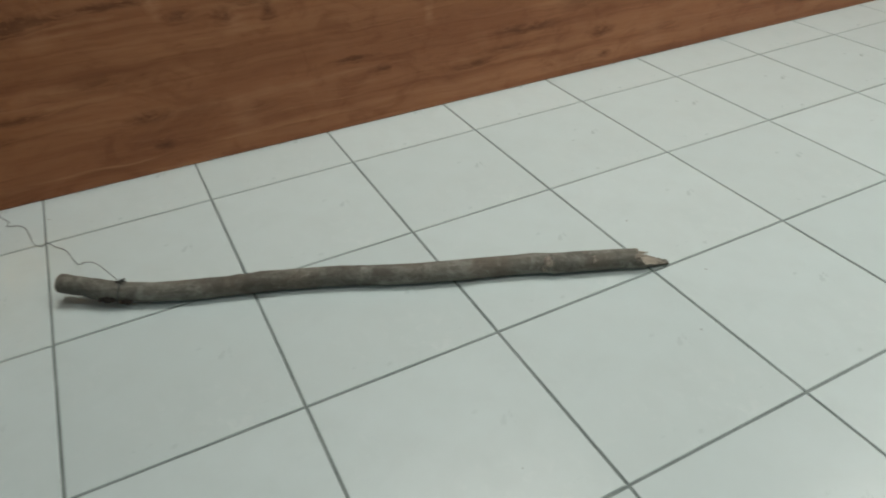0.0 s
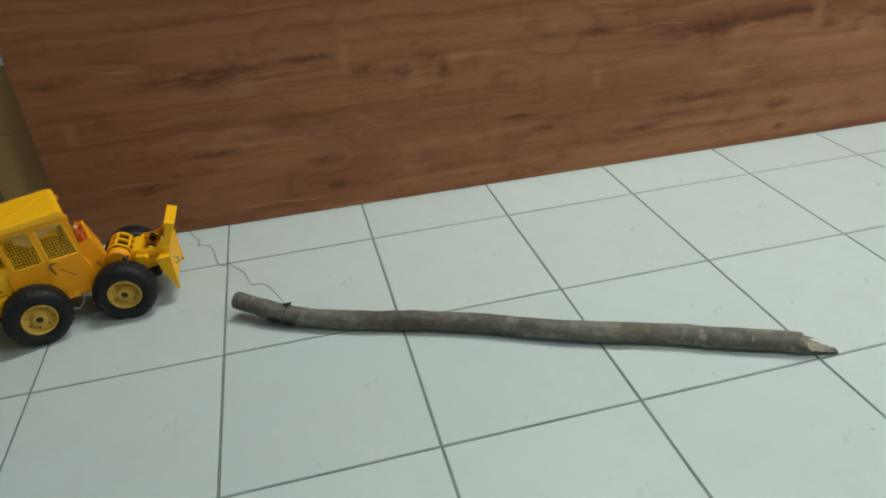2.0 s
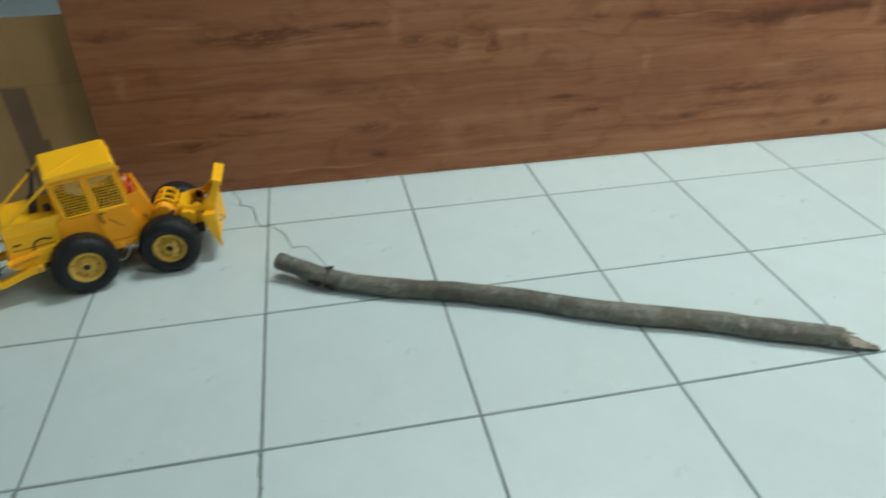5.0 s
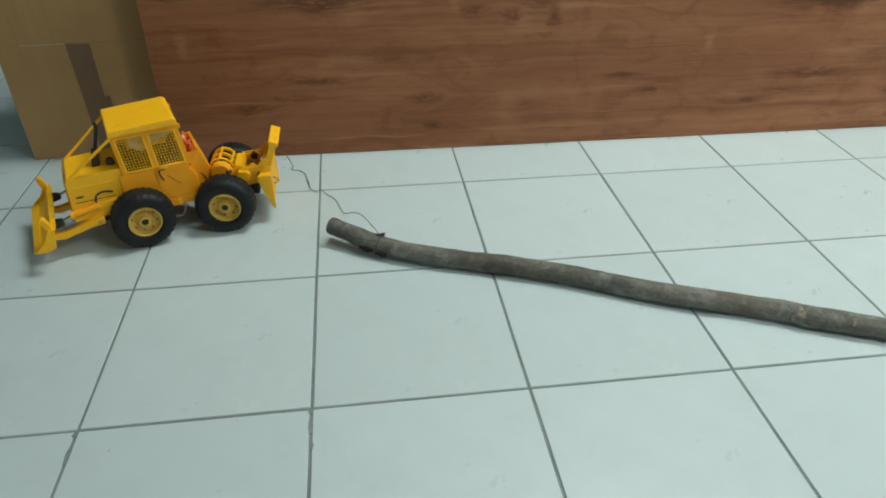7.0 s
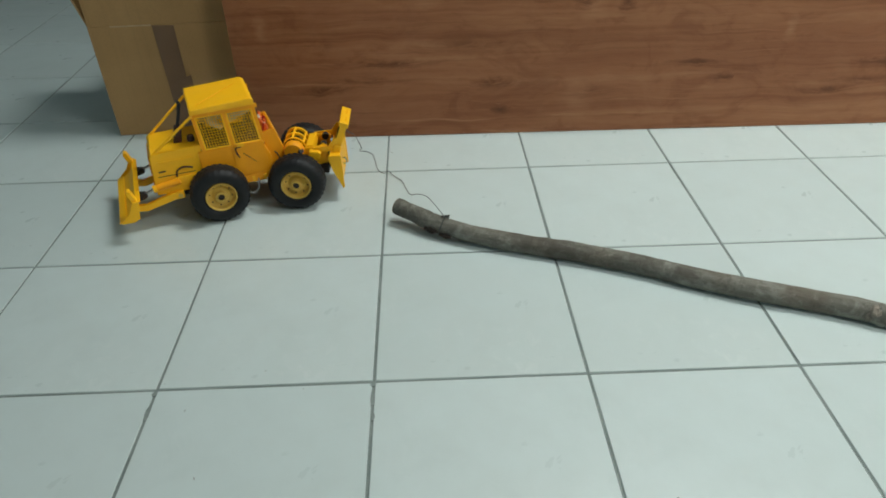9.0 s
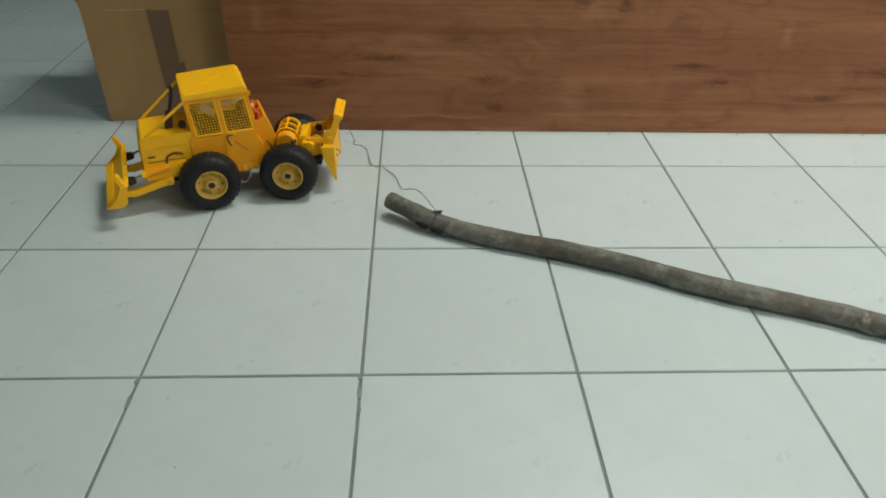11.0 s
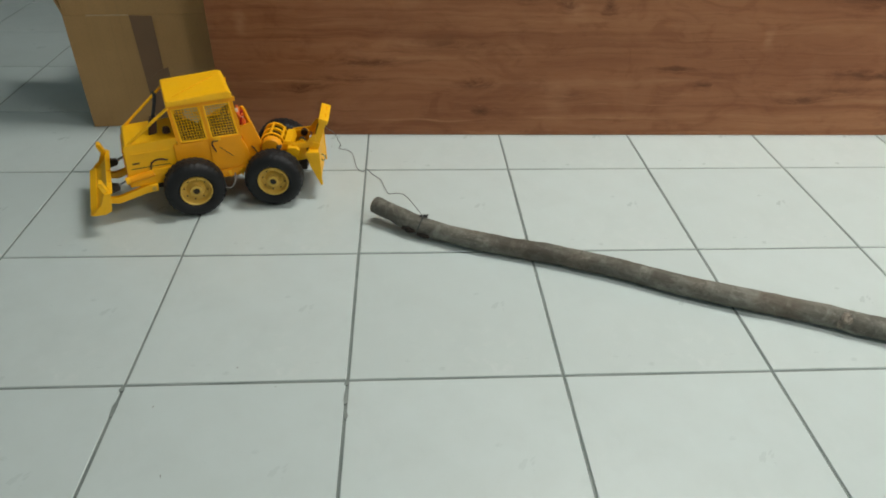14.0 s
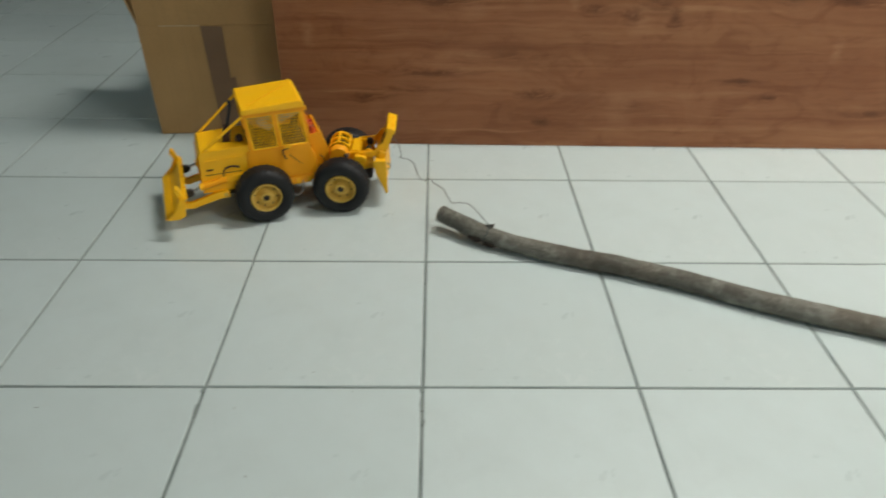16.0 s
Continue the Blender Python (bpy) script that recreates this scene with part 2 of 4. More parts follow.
TILE, GROUT, WOOD, BARK, CARD, PLASTER = tile_mat(), grout_mat(), wood_mat(), bark_mat(), card_mat(), wall_mat()
YELLOW = coat("yellow_paint", (1.0, 0.515, 0.004), 0.48, 0.03, 40, 0.0, 0.10, 0.45)
AMBER = coat("yellow_plastic", (0.92, 0.37, 0.006), 0.5, 0.07, 60, 0.0, 0.10, 0.3)
RIMY = coat("faded_yellow_rim", (0.66, 0.43, 0.085), 0.55, 0.15, 90, 0.0, 0.15, 0.3)
RUBBER = coat("black_rubber", (0.011, 0.0115, 0.0125), 0.55, 0.25, 80, 0.0, 0.3, 0.32)
BLACK = coat("black_plastic", (0.014, 0.013, 0.014), 0.45, 0.2, 90)
DARK = coat("dark_cavity_paint", (0.030, 0.020, 0.012), 0.7, 0.25, 80)
STEEL = coat("bright_steel", (0.62, 0.62, 0.60), 0.25, 0.1, 90, 1.0)
GREYM = coat("dull_grey_metal", (0.20, 0.20, 0.20), 0.5, 0.2, 90, 0.7)
ORANGE = coat("orange_plastic", (0.90, 0.19, 0.035), 0.45, 0.15, 80)
RED = coat("red_plastic", (0.55, 0.03, 0.02), 0.45, 0.15, 80)
MAROON = coat("dark_maroon_plastic", (0.040, 0.012, 0.010), 0.45, 0.2, 90)
CREAM = coat("cream_plastic", (0.62, 0.55, 0.40), 0.5, 0.12, 80)
TAPE = coat("brown_packing_tape", (0.200, 0.112, 0.058), 0.38, 0.12, 25, 0.0, 0.2)
WIRE = coat("steel_cable", (0.075, 0.08, 0.075), 0.5, 0.3, 300, 0.5)
CREASE = coat("worn_card_fold", (0.52, 0.38, 0.22), 0.85, 0.2, 90)
SCAR = coat("dark_bark_scar", (0.040, 0.026, 0.018), 0.9, 0.3, 120, 0.0, 0.6)
CUTWOOD = coat("cut_wood", (0.26, 0.18, 0.11), 0.8, 0.3, 60, 0.0, 0.5)
SPLINT = coat("pale_split_wood", (0.29, 0.255, 0.205), 0.8, 0.3, 90, 0.0, 0.5)
KNOTWOOD = coat("weathered_knot", (0.27, 0.235, 0.19), 0.85, 0.4, 200, 0.0, 0.6)
DIRT = coat("floor_crumb", (0.30, 0.31, 0.29), 0.9, 0.3, 200)


def glow_mat():
    n = Nodes("lamp_diffuser")
    n.b.inputs["Emission Color"].default_value = (*COOL, 1)
    n.b.inputs["Emission Strength"].default_value = 4.0
    return n.done((0.9, 0.9, 0.9), 0.4)


GLOW = glow_mat()

# ---- mesh tools ----


def part(name, bm, material, parent=None, label="", smooth=False):
    """Links a bmesh as one mesh object under a thing or a part."""
    bmesh.ops.recalc_face_normals(bm, faces=bm.faces[:])
    me = bpy.data.meshes.new(name)
    bm.to_mesh(me)
    bm.free()
    if smooth:
        for p in me.polygons:
            p.use_smooth = True
        me.set_sharp_from_angle(angle=radians(38))
    for m in material if isinstance(material, (list, tuple)) else (material,):
        me.materials.append(m)
    ob = new(name, me)
    if parent:
        ob.parent = parent
    if label:
        tagged(ob, label)
    return ob


def bevelled(bm, w, segments=2):
    if w > 0:
        bmesh.ops.bevel(bm, geom=bm.edges[:], offset=w, segments=segments, profile=0.6, affect="EDGES", clamp_overlap=True)
    return bm


def block(x0, x1, y0, y1, z0, z1, w=0.0, bm=None):
    b = bmesh.new()
    bmesh.ops.create_cube(b, size=1, matrix=Matrix.Translation(((x0 + x1) / 2, (y0 + y1) / 2, (z0 + z1) / 2)) @ Matrix.Diagonal((x1 - x0, y1 - y0, z1 - z0, 1)))
    bevelled(b, w)
    return joined(bm, b)


def joined(bm, other):
    """Adds the bmesh other to bm, when there is one."""
    if bm is None:
        return other
    me = bpy.data.meshes.new("join")
    other.to_mesh(me)
    other.free()
    bm.from_mesh(me)
    bpy.data.meshes.remove(me)
    return bm


def slab(profile, v0, v1, w=0.0, bm=None):
    """A profile of (u, z) corners, drawn from v0 to v1 across."""
    b = bmesh.new()
    a = [b.verts.new((u, v0, z)) for u, z in profile]
    c = [b.verts.new((u, v1, z)) for u, z in profile]
    b.faces.new(a)
    b.faces.new(c[::-1])
    k = len(profile)
    for i in range(k):
        b.faces.new((a[i], c[i], c[(i + 1) % k], a[(i + 1) % k]))
    bmesh.ops.recalc_face_normals(b, faces=b.faces[:])
    bevelled(b, w)
    return joined(bm, b)


def rod(a, c, r, seg=10, bm=None, r2=None):
    a, c = Vector(a), Vector(c)
    b = bmesh.new()
    m = Matrix.Translation((a + c) / 2) @ (c - a).to_track_quat("Z", "Y").to_matrix().to_4x4()
    bmesh.ops.create_cone(b, cap_ends=True, segments=seg, radius1=r, radius2=r if r2 is None else r2, depth=(c - a).length, matrix=m)
    return joined(bm, b)


def turned(profile, seg=40, ring=False):
    """A profile of (radius, across) turned round the y axis; ring: open in the middle."""
    b = bmesh.new()
    rings = []
    for r, v in profile:
        rings.append([b.verts.new((r * math.cos(2 * math.pi * i / seg), v, r * math.sin(2 * math.pi * i / seg))) for i in range(seg)])
    for p, q in zip(rings, rings[1:] + (rings[:1] if ring else [])):
        for i in range(seg):
            b.faces.new((p[i], p[(i + 1) % seg], q[(i + 1) % seg], q[i]))
    if not ring:
        b.faces.new(rings[0])
        b.faces.new(rings[-1])
    return b


def smooth_path(points, steps):
    """Points along a Catmull-Rom curve."""
    P = [Vector(p) for p in points]
    P = [P[0] * 2 - P[1]] + P + [P[-1] * 2 - P[-2]]
    out = []
    for i in range(1, len(P) - 2):
        for s in range(steps):
            t = s / steps
            out.append(0.5 * ((2 * P[i]) + (P[i + 1] - P[i - 1]) * t + (2 * P[i - 1] - 5 * P[i] + 4 * P[i + 1] - P[i + 2]) * t * t + (3 * P[i] - P[i - 1] - 3 * P[i + 1] + P[i + 2]) * t ** 3))
    return out + [P[-2]]


def tube(points, radius, seg=8, steps=6, bm=None, shape=None):
    """A tube along a smooth curve. shape(s, angle): a factor on the radius."""
    path = smooth_path(points, steps)
    b = bmesh.new()
    rings, side = [], None
    for i, p in enumerate(path):
        d = (path[min(i + 1, len(path) - 1)] - path[max(i - 1, 0)]).normalized()
        if side is None:
            side = d.orthogonal().normalized()
        side = (side - d * side.dot(d)).normalized()
        up = d.cross(side)
        ring = []
        for j in range(seg):
            a = 2 * math.pi * j / seg
            r = radius * (shape(i / (len(path) - 1), a) if shape else 1)
            ring.append(b.verts.new(p + side * (r * math.cos(a)) + up * (r * math.sin(a))))
        rings.append(ring)
    for p, q in zip(rings, rings[1:]):
        for j in range(seg):
            b.faces.new((p[j], p[(j + 1) % seg], q[(j + 1) % seg], q[j]))
    b.faces.new(rings[0])
    b.faces.new(rings[-1])
    return joined(bm, b)


def thing(name, at, label, category, group="", turn=0.0):
    e = new(name)
    e.matrix_world = pose(*at, 0, 0, turn)
    return tagged(e, label, category, group)


# ---- room ----
T = 0.333
X0, X1, Y0, Y1 = -12, 15, -9, 13
bm = block(X0 * T, X1 * T, Y0 * T, Y1 * T, -0.06, -0.0022)
floor = tagged(part("floor", bm, GROUT), "tiled floor of pale grey glazed squares with dark cement joints", "floor", kind="structure")
xl, xr, yb, yf = X0 * T, X1 * T, Y0 * T, Y1 * T
tagged(part("ceiling", block(xl, xr, yb, yf, CEIL, CEIL + 0.1), PLASTER), "plain white plastered ceiling", "ceiling", kind="structure")
tagged(part("wall_south", block(xl - 0.12, xr + 0.12, yb - 0.12, yb, -0.06, CEIL), PLASTER), "plain pale painted wall", "wall", kind="structure")
bm = block(xl - 0.12, xl, yb, -1.9, -0.06, CEIL)
bm = block(xl - 0.12, xl, 0.1, yf, -0.06, CEIL, 0, bm)
bm = block(xl - 0.12, xl, -1.9, 0.1, -0.06, 0.9, 0, bm)
bm = block(xl - 0.12, xl, -1.9, 0.1, 2.1, CEIL, 0, bm)
tagged(part("wall_west", bm, PLASTER), "plain pale painted wall with a window opening", "wall", kind="structure")
tagged(part("wall_east", block(xr, xr + 0.12, yb, yf, -0.06, CEIL), PLASTER), "plain pale painted wall", "wall", kind="structure")
tagged(part("wall_north", block(xl - 0.12, xr + 0.12, yf, yf + 0.12, -0.06, CEIL), PLASTER), "plain pale painted wall", "wall", kind="structure")
for lx, ly, p in LAMPS:
    lamp = thing("ceiling_light", (lx, ly, CEIL), "white ceiling light with a long glowing diffuser", "ceiling light", "ceiling lights")
    part("housing", block(-0.6, 0.6, -0.16, 0.16, -0.05, 0.0, 0.004), PLASTER, lamp)
    part("diffuser", block(-0.58, 0.58, -0.14, 0.14, -0.062, -0.051, 0.003), GLOW, lamp)

# ---- wood board ----
board = thing("wood_board", (0, 0.189, 0), "brown walnut-decor panel with dark knots standing on the floor", "wood panel", turn=-0.55)
part("panel", block(-0.024, 3.4, 0.0, 0.022, 0.001, 1.04, 0.0012), WOOD, board)
part("panel_end", block(-0.024, -0.004, 0.0225, 0.06, 0.001, 1.04, 0.001), WOOD, board)

# ---- cardboard box ----
box = thing("cardboard_box", (-0.364, 0.236, 0), "open brown cardboard box with taped front and raised flaps", "cardboard box", turn=4.0)
W, D, H, k = 0.333, 0.26, 0.28, 0.004
part("front_wall", block(0, W, 0, k, 0.001, H, 0.001), CARD, box)
part("back_wall", block(0, W, D - k, D, 0.001, H, 0.001), CARD, box)
part("side_wall", block(0, k, k, D - k, 0.001, H, 0.001), CARD, box)
part("side_wall", block(W - k, W, k, D - k, 0.001, H, 0.001), CARD, box)
part("bottom", block(k, W - k, k, D - k, 0.001, 0.006), CARD, box)


def flap(length, height, m):
    b = block(0.002, length - 0.002, 0, k, 0.0002, height, 0.0008)
    bmesh.ops.subdivide_edges(b, edges=[e for e in b.edges if abs((e.verts[0].co - e.verts[1].co).x) > 0.1], cuts=6)
    for v in b.verts:
        v.co.y += 0.004 * math.sin(v.co.x * 14) * (v.co.z / height)
    b.transform(m)
    return b


part("flap", flap(W, 0.152, pose(0, 0.000, H, 4, 0, 0)), CARD, box)
part("flap", flap(W, 0.152, pose(0, D - k, H, -100, 0, 0)), CARD, box)
part("flap", flap(D, 0.15, pose(0, D, H, 15, 0, -90)), CARD, box)
part("flap", flap(D, 0.15, pose(W, 0, H, 6, 0, 90)), CARD, box)


def tape_strip(corners):
    b = bmesh.new()
    lo = [b.verts.new((x, -0.0002, z)) for x, z in corners]
    hi = [b.verts.new((x, -0.0009, z)) for x, z in corners]
    b.faces.new(lo)
    b.faces.new(hi)
    n = len(corners)
    for i in range(n):
        b.faces.new((lo[i], lo[(i + 1) % n], hi[(i + 1) % n], hi[i]))
    return b


part("tape", tape_strip([(0.148, H - 0.001), (0.199, H - 0.003), (0.200, 0.16), (0.203, 0.004), (0.157, 0.004), (0.152, 0.15)]), TAPE, box, "brown packing tape strip")
b2 = tape_strip([(0.155, 0.118), (0.191, 0.146), (0.212, 0.153), (0.218, 0.004), (0.165, 0.004)])
b2.transform(Matrix.Translation((0, -0.0009, 0)))
part("tape", b2, TAPE, box, "second brown packing tape strip")
part("crease", block(0.052, 0.147, -0.0012, 0.001, H - 0.0016, H + 0.0012, 0.0005), CREASE, box, "pale worn fold line")

# ---- log ----
LOG = [
    (0.363, -0.213, 0.036), (0.387, -0.229, 0.033), (0.443, -0.267, 0.026), (0.497, -0.295, 0.021), (0.551, -0.317, 0.019),
    (0.603, -0.336, 0.018), (0.655, -0.354, 0.018), (0.706, -0.372, 0.019), (0.755, -0.392, 0.019), (0.803, -0.412, 0.019),
    (0.849, -0.434, 0.018), (0.893, -0.457, 0.018), (0.98, -0.498, 0.019), (1.066, -0.529, 0.019), (1.147, -0.563, 0.019),
    (1.185, -0.583, 0.019), (1.27, -0.619, 0.019), (1.32, -0.642, 0.0185), (1.368, -0.664, 0.018),
]


def log_shape(s, a):
    q = 0.93 + 0.10 * min(1, s * 3) - 0.10 * max(0, s - 0.8)
    for ks, ka, h in ((0.085, 3.4, 0.16), (0.24, 2.2, 0.08), (0.40, 1.2, 0.12), (0.56, 4.2, 0.10), (0.81, 1.2, 0.22), (0.82, 3.3, 0.12), (0.90, 1.4, 0.22), (0.97, 2.0, 0.12), (0.70, 2.6, 0.07)):
        da = (a - ka + math.pi) % (2 * math.pi) - math.pi
        q += h * math.exp(-((s - ks) / 0.009) ** 2 - (da / 0.6) ** 2)
    q += 0.08 * noise.noise((s * 24, math.cos(a) * 1.2, math.sin(a) * 1.2)) + 0.045 * noise.noise((s * 90, math.cos(a) * 3, math.sin(a) * 3))
    return q


tree_log = thing("log", (0, 0, 0), "long thin grey-brown log with bark lying on the tiles", "log")
bark = tube(LOG, 0.0182, 28, 14, None, log_shape)
# the far end is torn off aslant, down to a thin tongue
e1 = (Vector(LOG[-1]) - Vector(LOG[-3])).normalized()
e0 = Vector(LOG[-1]) - e1 * 0.062
for v in bark.verts:
    w = (v.co - e0).dot(e1)
    if w > -0.004:
        q = max(0, w)
        top = 0.0385 - 1.9 * min(q, 0.012) - 0.20 * max(0, q - 0.012) + 0.004 * noise.noise(v.co * 300)
        side = (v.co - e0) - e1 * w
        side.z = 0
        v.co -= side * min(0.8, max(0, w - 0.008) * 14)
        if v.co.z > top:
            v.co.z = max(0.004, top)
bark.normal_update()
for f in bark.faces:
    c = f.calc_center_median()
    if (c - e0).dot(e1) > 0.0 and abs(f.normal.z) > 0.45 and c.z > 0.0075:
        f.material_index = 1
part("bark", bark, (BARK, SPLINT), tree_log, smooth=True)
d0 = (Vector(LOG[0]) - Vector(LOG[1])).normalized()
cut = rod(Vector(LOG[0]), Vector(LOG[0]) + d0 * 0.0012, 0.0165, 24)
part("cut_end", cut, CUTWOOD, tree_log, "sawn grey-brown end grain")
for at, out, r in (((1.156, -0.583, 0.0325), (-0.25, -0.55, 0.8), 0.0085), ((1.148, -0.583, 0.020), (-0.35, -0.9, 0.1), 0.006), ((1.232, -0.616, 0.031), (-0.3, -0.6, 0.7), 0.0055), ((1.304, -0.651, 0.031), (-0.3, -0.6, 0.7), 0.0060), ((1.225, -0.594, 0.0345), (0.1, 0.3, 0.95), 0.0065), ((0.903, -0.478, 0.013), (-0.35, -0.9, -0.2), 0.0035), ((0.408, -0.254, 0.023), (-0.4, -0.85, -0.3), 0.0045)):
    m = Matrix.Translation(at) @ Vector(out).to_track_quat("Z", "Y").to_matrix().to_4x4() @ Matrix.Diagonal((1, 1.25, 0.42, 1))
    b = bmesh.new()
    bmesh.ops.create_icosphere(b, subdivisions=3, radius=r, matrix=m)
    for v in b.verts:
        v.co += Vector((noise.noise(v.co * 500), noise.noise(v.co * 510), noise.noise(v.co * 520))) * r * 0.45
    part("knot", b, KNOTWOOD, tree_log, "pale broken branch knot", True)
for at, r, long in (((0.430, -0.2785, 0.0185), 0.0090, 1.8), ((0.457, -0.2950, 0.0140), 0.0065, 2.2)):
    m = Matrix.Translation(at) @ Vector((-0.5, -0.85, -0.1)).to_track_quat("Z", "X").to_matrix().to_4x4() @ Matrix.Diagonal((0.8, long, 0.32, 1))
    b = bmesh.new()
    bmesh.ops.create_icosphere(b, subdivisions=3, radius=r, matrix=m)
    for v in b.verts:
        v.co += Vector((noise.noise(v.co * 260), noise.noise(v.co * 270), noise.noise(v.co * 280))) * r * 0.5
    part("bark_scar", b, SCAR, tree_log, "dark hollow scar in the bark", True)
sd = e1.cross(Vector((0, 0, 1))).normalized()
rnd = random.Random(4)
for i in range(7):
    a = 0.35 + 2.4 * i / 6
    up = math.sin(a)
    base = e0 - e1 * 0.006 + sd * (0.0125 * math.cos(a)) + Vector((0, 0, 0.0110 * up))
    tip = base + e1 * (0.014 + 0.016 * rnd.random()) + sd * rnd.uniform(-0.002, 0.002) + Vector((0, 0, rnd.uniform(-0.006, 0.0005)))
    part("splinter", rod(base, tip, 0.0036, 6, None, 0.0006), SPLINT if up > -0.3 else BARK, tree_log, "pale torn wood splinter")

# ---- cable ----
CABLE = [
    (0.246, -0.068, 0.152), (0.255, -0.020, 0.115), (0.262, 0.050, 0.070), (0.266, 0.090, 0.030), (0.268, 0.112, 0.008),
    (0.264, 0.104, 0.003), (0.283, 0.097, 0.003), (0.298, 0.076, 0.004), (0.306, 0.040, 0.003), (0.312, 0.006, 0.003),
    (0.326, -0.013, 0.003), (0.337, -0.009, 0.006), (0.351, -0.028, 0.003), (0.369, -0.051, 0.003), (0.379, -0.088, 0.004),
    (0.389, -0.122, 0.008), (0.408, -0.158, 0.030), (0.428, -0.198, 0.044), (0.452, -0.25, 0.0485),
]
cable = thing("winch_cable", (0, 0, 0), "thin slack grey steel cable tied round the log", "cable")
c0, ax = Vector((0.457, -0.2745, 0.0250)), (Vector(LOG[3]) - Vector(LOG[1])).normalized()
s1 = ax.cross(Vector((0, 0, 1))).normalized()
u1 = s1.cross(ax)
CABLE[-1] = tuple(c0 + u1 * 0.0210)
part("strand", tube(CABLE, 0.0007, 6, 8), WIRE, cable, smooth=True)
loop = [c0 + (s1 * math.cos(a) + u1 * math.sin(a)) * 0.0196 + ax * 0.002 * math.sin(a * 2) for a in [2 * math.pi * i / 16 for i in range(17)]]
part("loop", tube(loop, 0.0012, 6, 3), WIRE, cable, smooth=True)
b = None
for i in range(8):
    o = c0 + u1 * 0.0205 + Vector((rnd.uniform(-0.004, 0.004), rnd.uniform(-0.004, 0.004), rnd.uniform(-0.001, 0.003)))
    b = rod(o, o + Vector((rnd.uniform(-0.006, 0.008), rnd.uniform(-0.006, 0.006), rnd.uniform(0.0, 0.004))), 0.0017, 6, b)
part("knot", b, WIRE, cable, "dark twisted cable knot")

# ---- toy skidder ----
JOINT = (0.058, -0.074, 0.0)
skidder = thing("toy_skidder", JOINT, "yellow toy logging skidder with black tyres on the tiles", "toy vehicle")
# each half runs along its own x axis, front to +x, left to +y
FRONT = pose(0, 0, 0, 0, 0, 200.5) @ Matrix.Translation((0.096, 0, 0))
REAR = pose(0.0960, 0.0111, 0, 0, 0, 180.5)


def piece(half, name, bm, material, parent=None, label="", smooth=False, move=(0, 0, 0)):
    bm.transform(half @ (move if isinstance(move, Matrix) else Matrix.Translation(move)))
    return part(name, bm, material, parent or skidder, label, smooth)


RAD = 0.0602


def wheel(half, u, side):
    """A tyre with its tread lugs, dished rim, hub and bolts; the outer face at |v| = 0.1."""
    prof = [(0.0312, 0.093), (0.0335, 0.0965), (0.042, 0.0995), (0.050, 0.0985), (0.0555, 0.0945), (0.0585, 0.0895), (0.0592, 0.0840), (0.0592, 0.0760), (0.0592, 0.0750), (0.0592, 0.0740), (0.0592, 0.0660), (0.0585, 0.0605), (0.0555, 0.0555), (0.050, 0.0515), (0.042, 0.0505), (0.0335, 0.0535), (0.0312, 0.057)]
    b = turned(prof, 120, True)
    for v in b.verts:
        r = math.hypot(v.co.x, v.co.z)
        if r > 0.0545 and abs(v.co.y - 0.075) > 0.0006:
            a = math.atan2(v.co.z, v.co.x) + abs(v.co.y - 0.075) * 10 + (0.06 if v.co.y > 0.075 else 0)
            f = 1 + (0.0007 if int(a * 60 / math.pi) % 4 < 2 else -0.0008) / r
            v.co.x, v.co.z = v.co.x * f, v.co.z * f
    place = Matrix.Translation((u, 0, RAD)) @ Matrix.Diagonal((1, side, 1, 1))
    b.transform(place)
    tyre = piece(half, "wheel", b, RUBBER, None, "black rubber tyre", True)
    r = turned([(0.0316, 0.058), (0.0316, 0.0955), (0.0306, 0.0975), (0.0290, 0.0975), (0.0276, 0.0955), (0.0262, 0.0855), (0.0180, 0.0830), (0.0165, 0.0850), (0.0120, 0.0880), (0.0115, 0.0960), (0.0070, 0.0965), (0.0068, 0.0920), (0.0068, 0.058)], 40, True)
    r.transform(place)
    piece(half, "rim", r, RIMY, tyre, "yellow dished rim", True)
    h = turned([(0.0066, 0.0922), (0.0064, 0.0945), (0.0035, 0.0950), (0.0033, 0.0965), (0.0005, 0.0966)], 20)
    h.transform(place)
    piece(half, "hub", h, DARK, tyre, "dark axle hole", True)
    for n in range(8):
        a = 2 * math.pi * n / 8 + 0.2
        bolt = rod((0.0225 * math.cos(a), 0.0838, 0.0225 * math.sin(a)), (0.0225 * math.cos(a), 0.0858, 0.0225 * math.sin(a)), 0.0016, 6)
        bolt.transform(place)
        piece(half, "bolt", bolt, DARK, tyre, "small dark wheel bolt")


for s in (1, -1):
    wheel(FRONT, -0.004, s)
    wheel(REAR, 0.003, s)

UP = (0, 0, 0.005)
CAB = Matrix.Translation((0.017, 0, 0.008)) @ Matrix.Diagonal((1.16, 0.89, 1, 1)) @ Matrix.Translation((-0.02, 0, 0))
ROOF = Matrix.Translation((-0.005, 0, 0.007)) @ Matrix.Diagonal((1, 0.88, 1, 1))
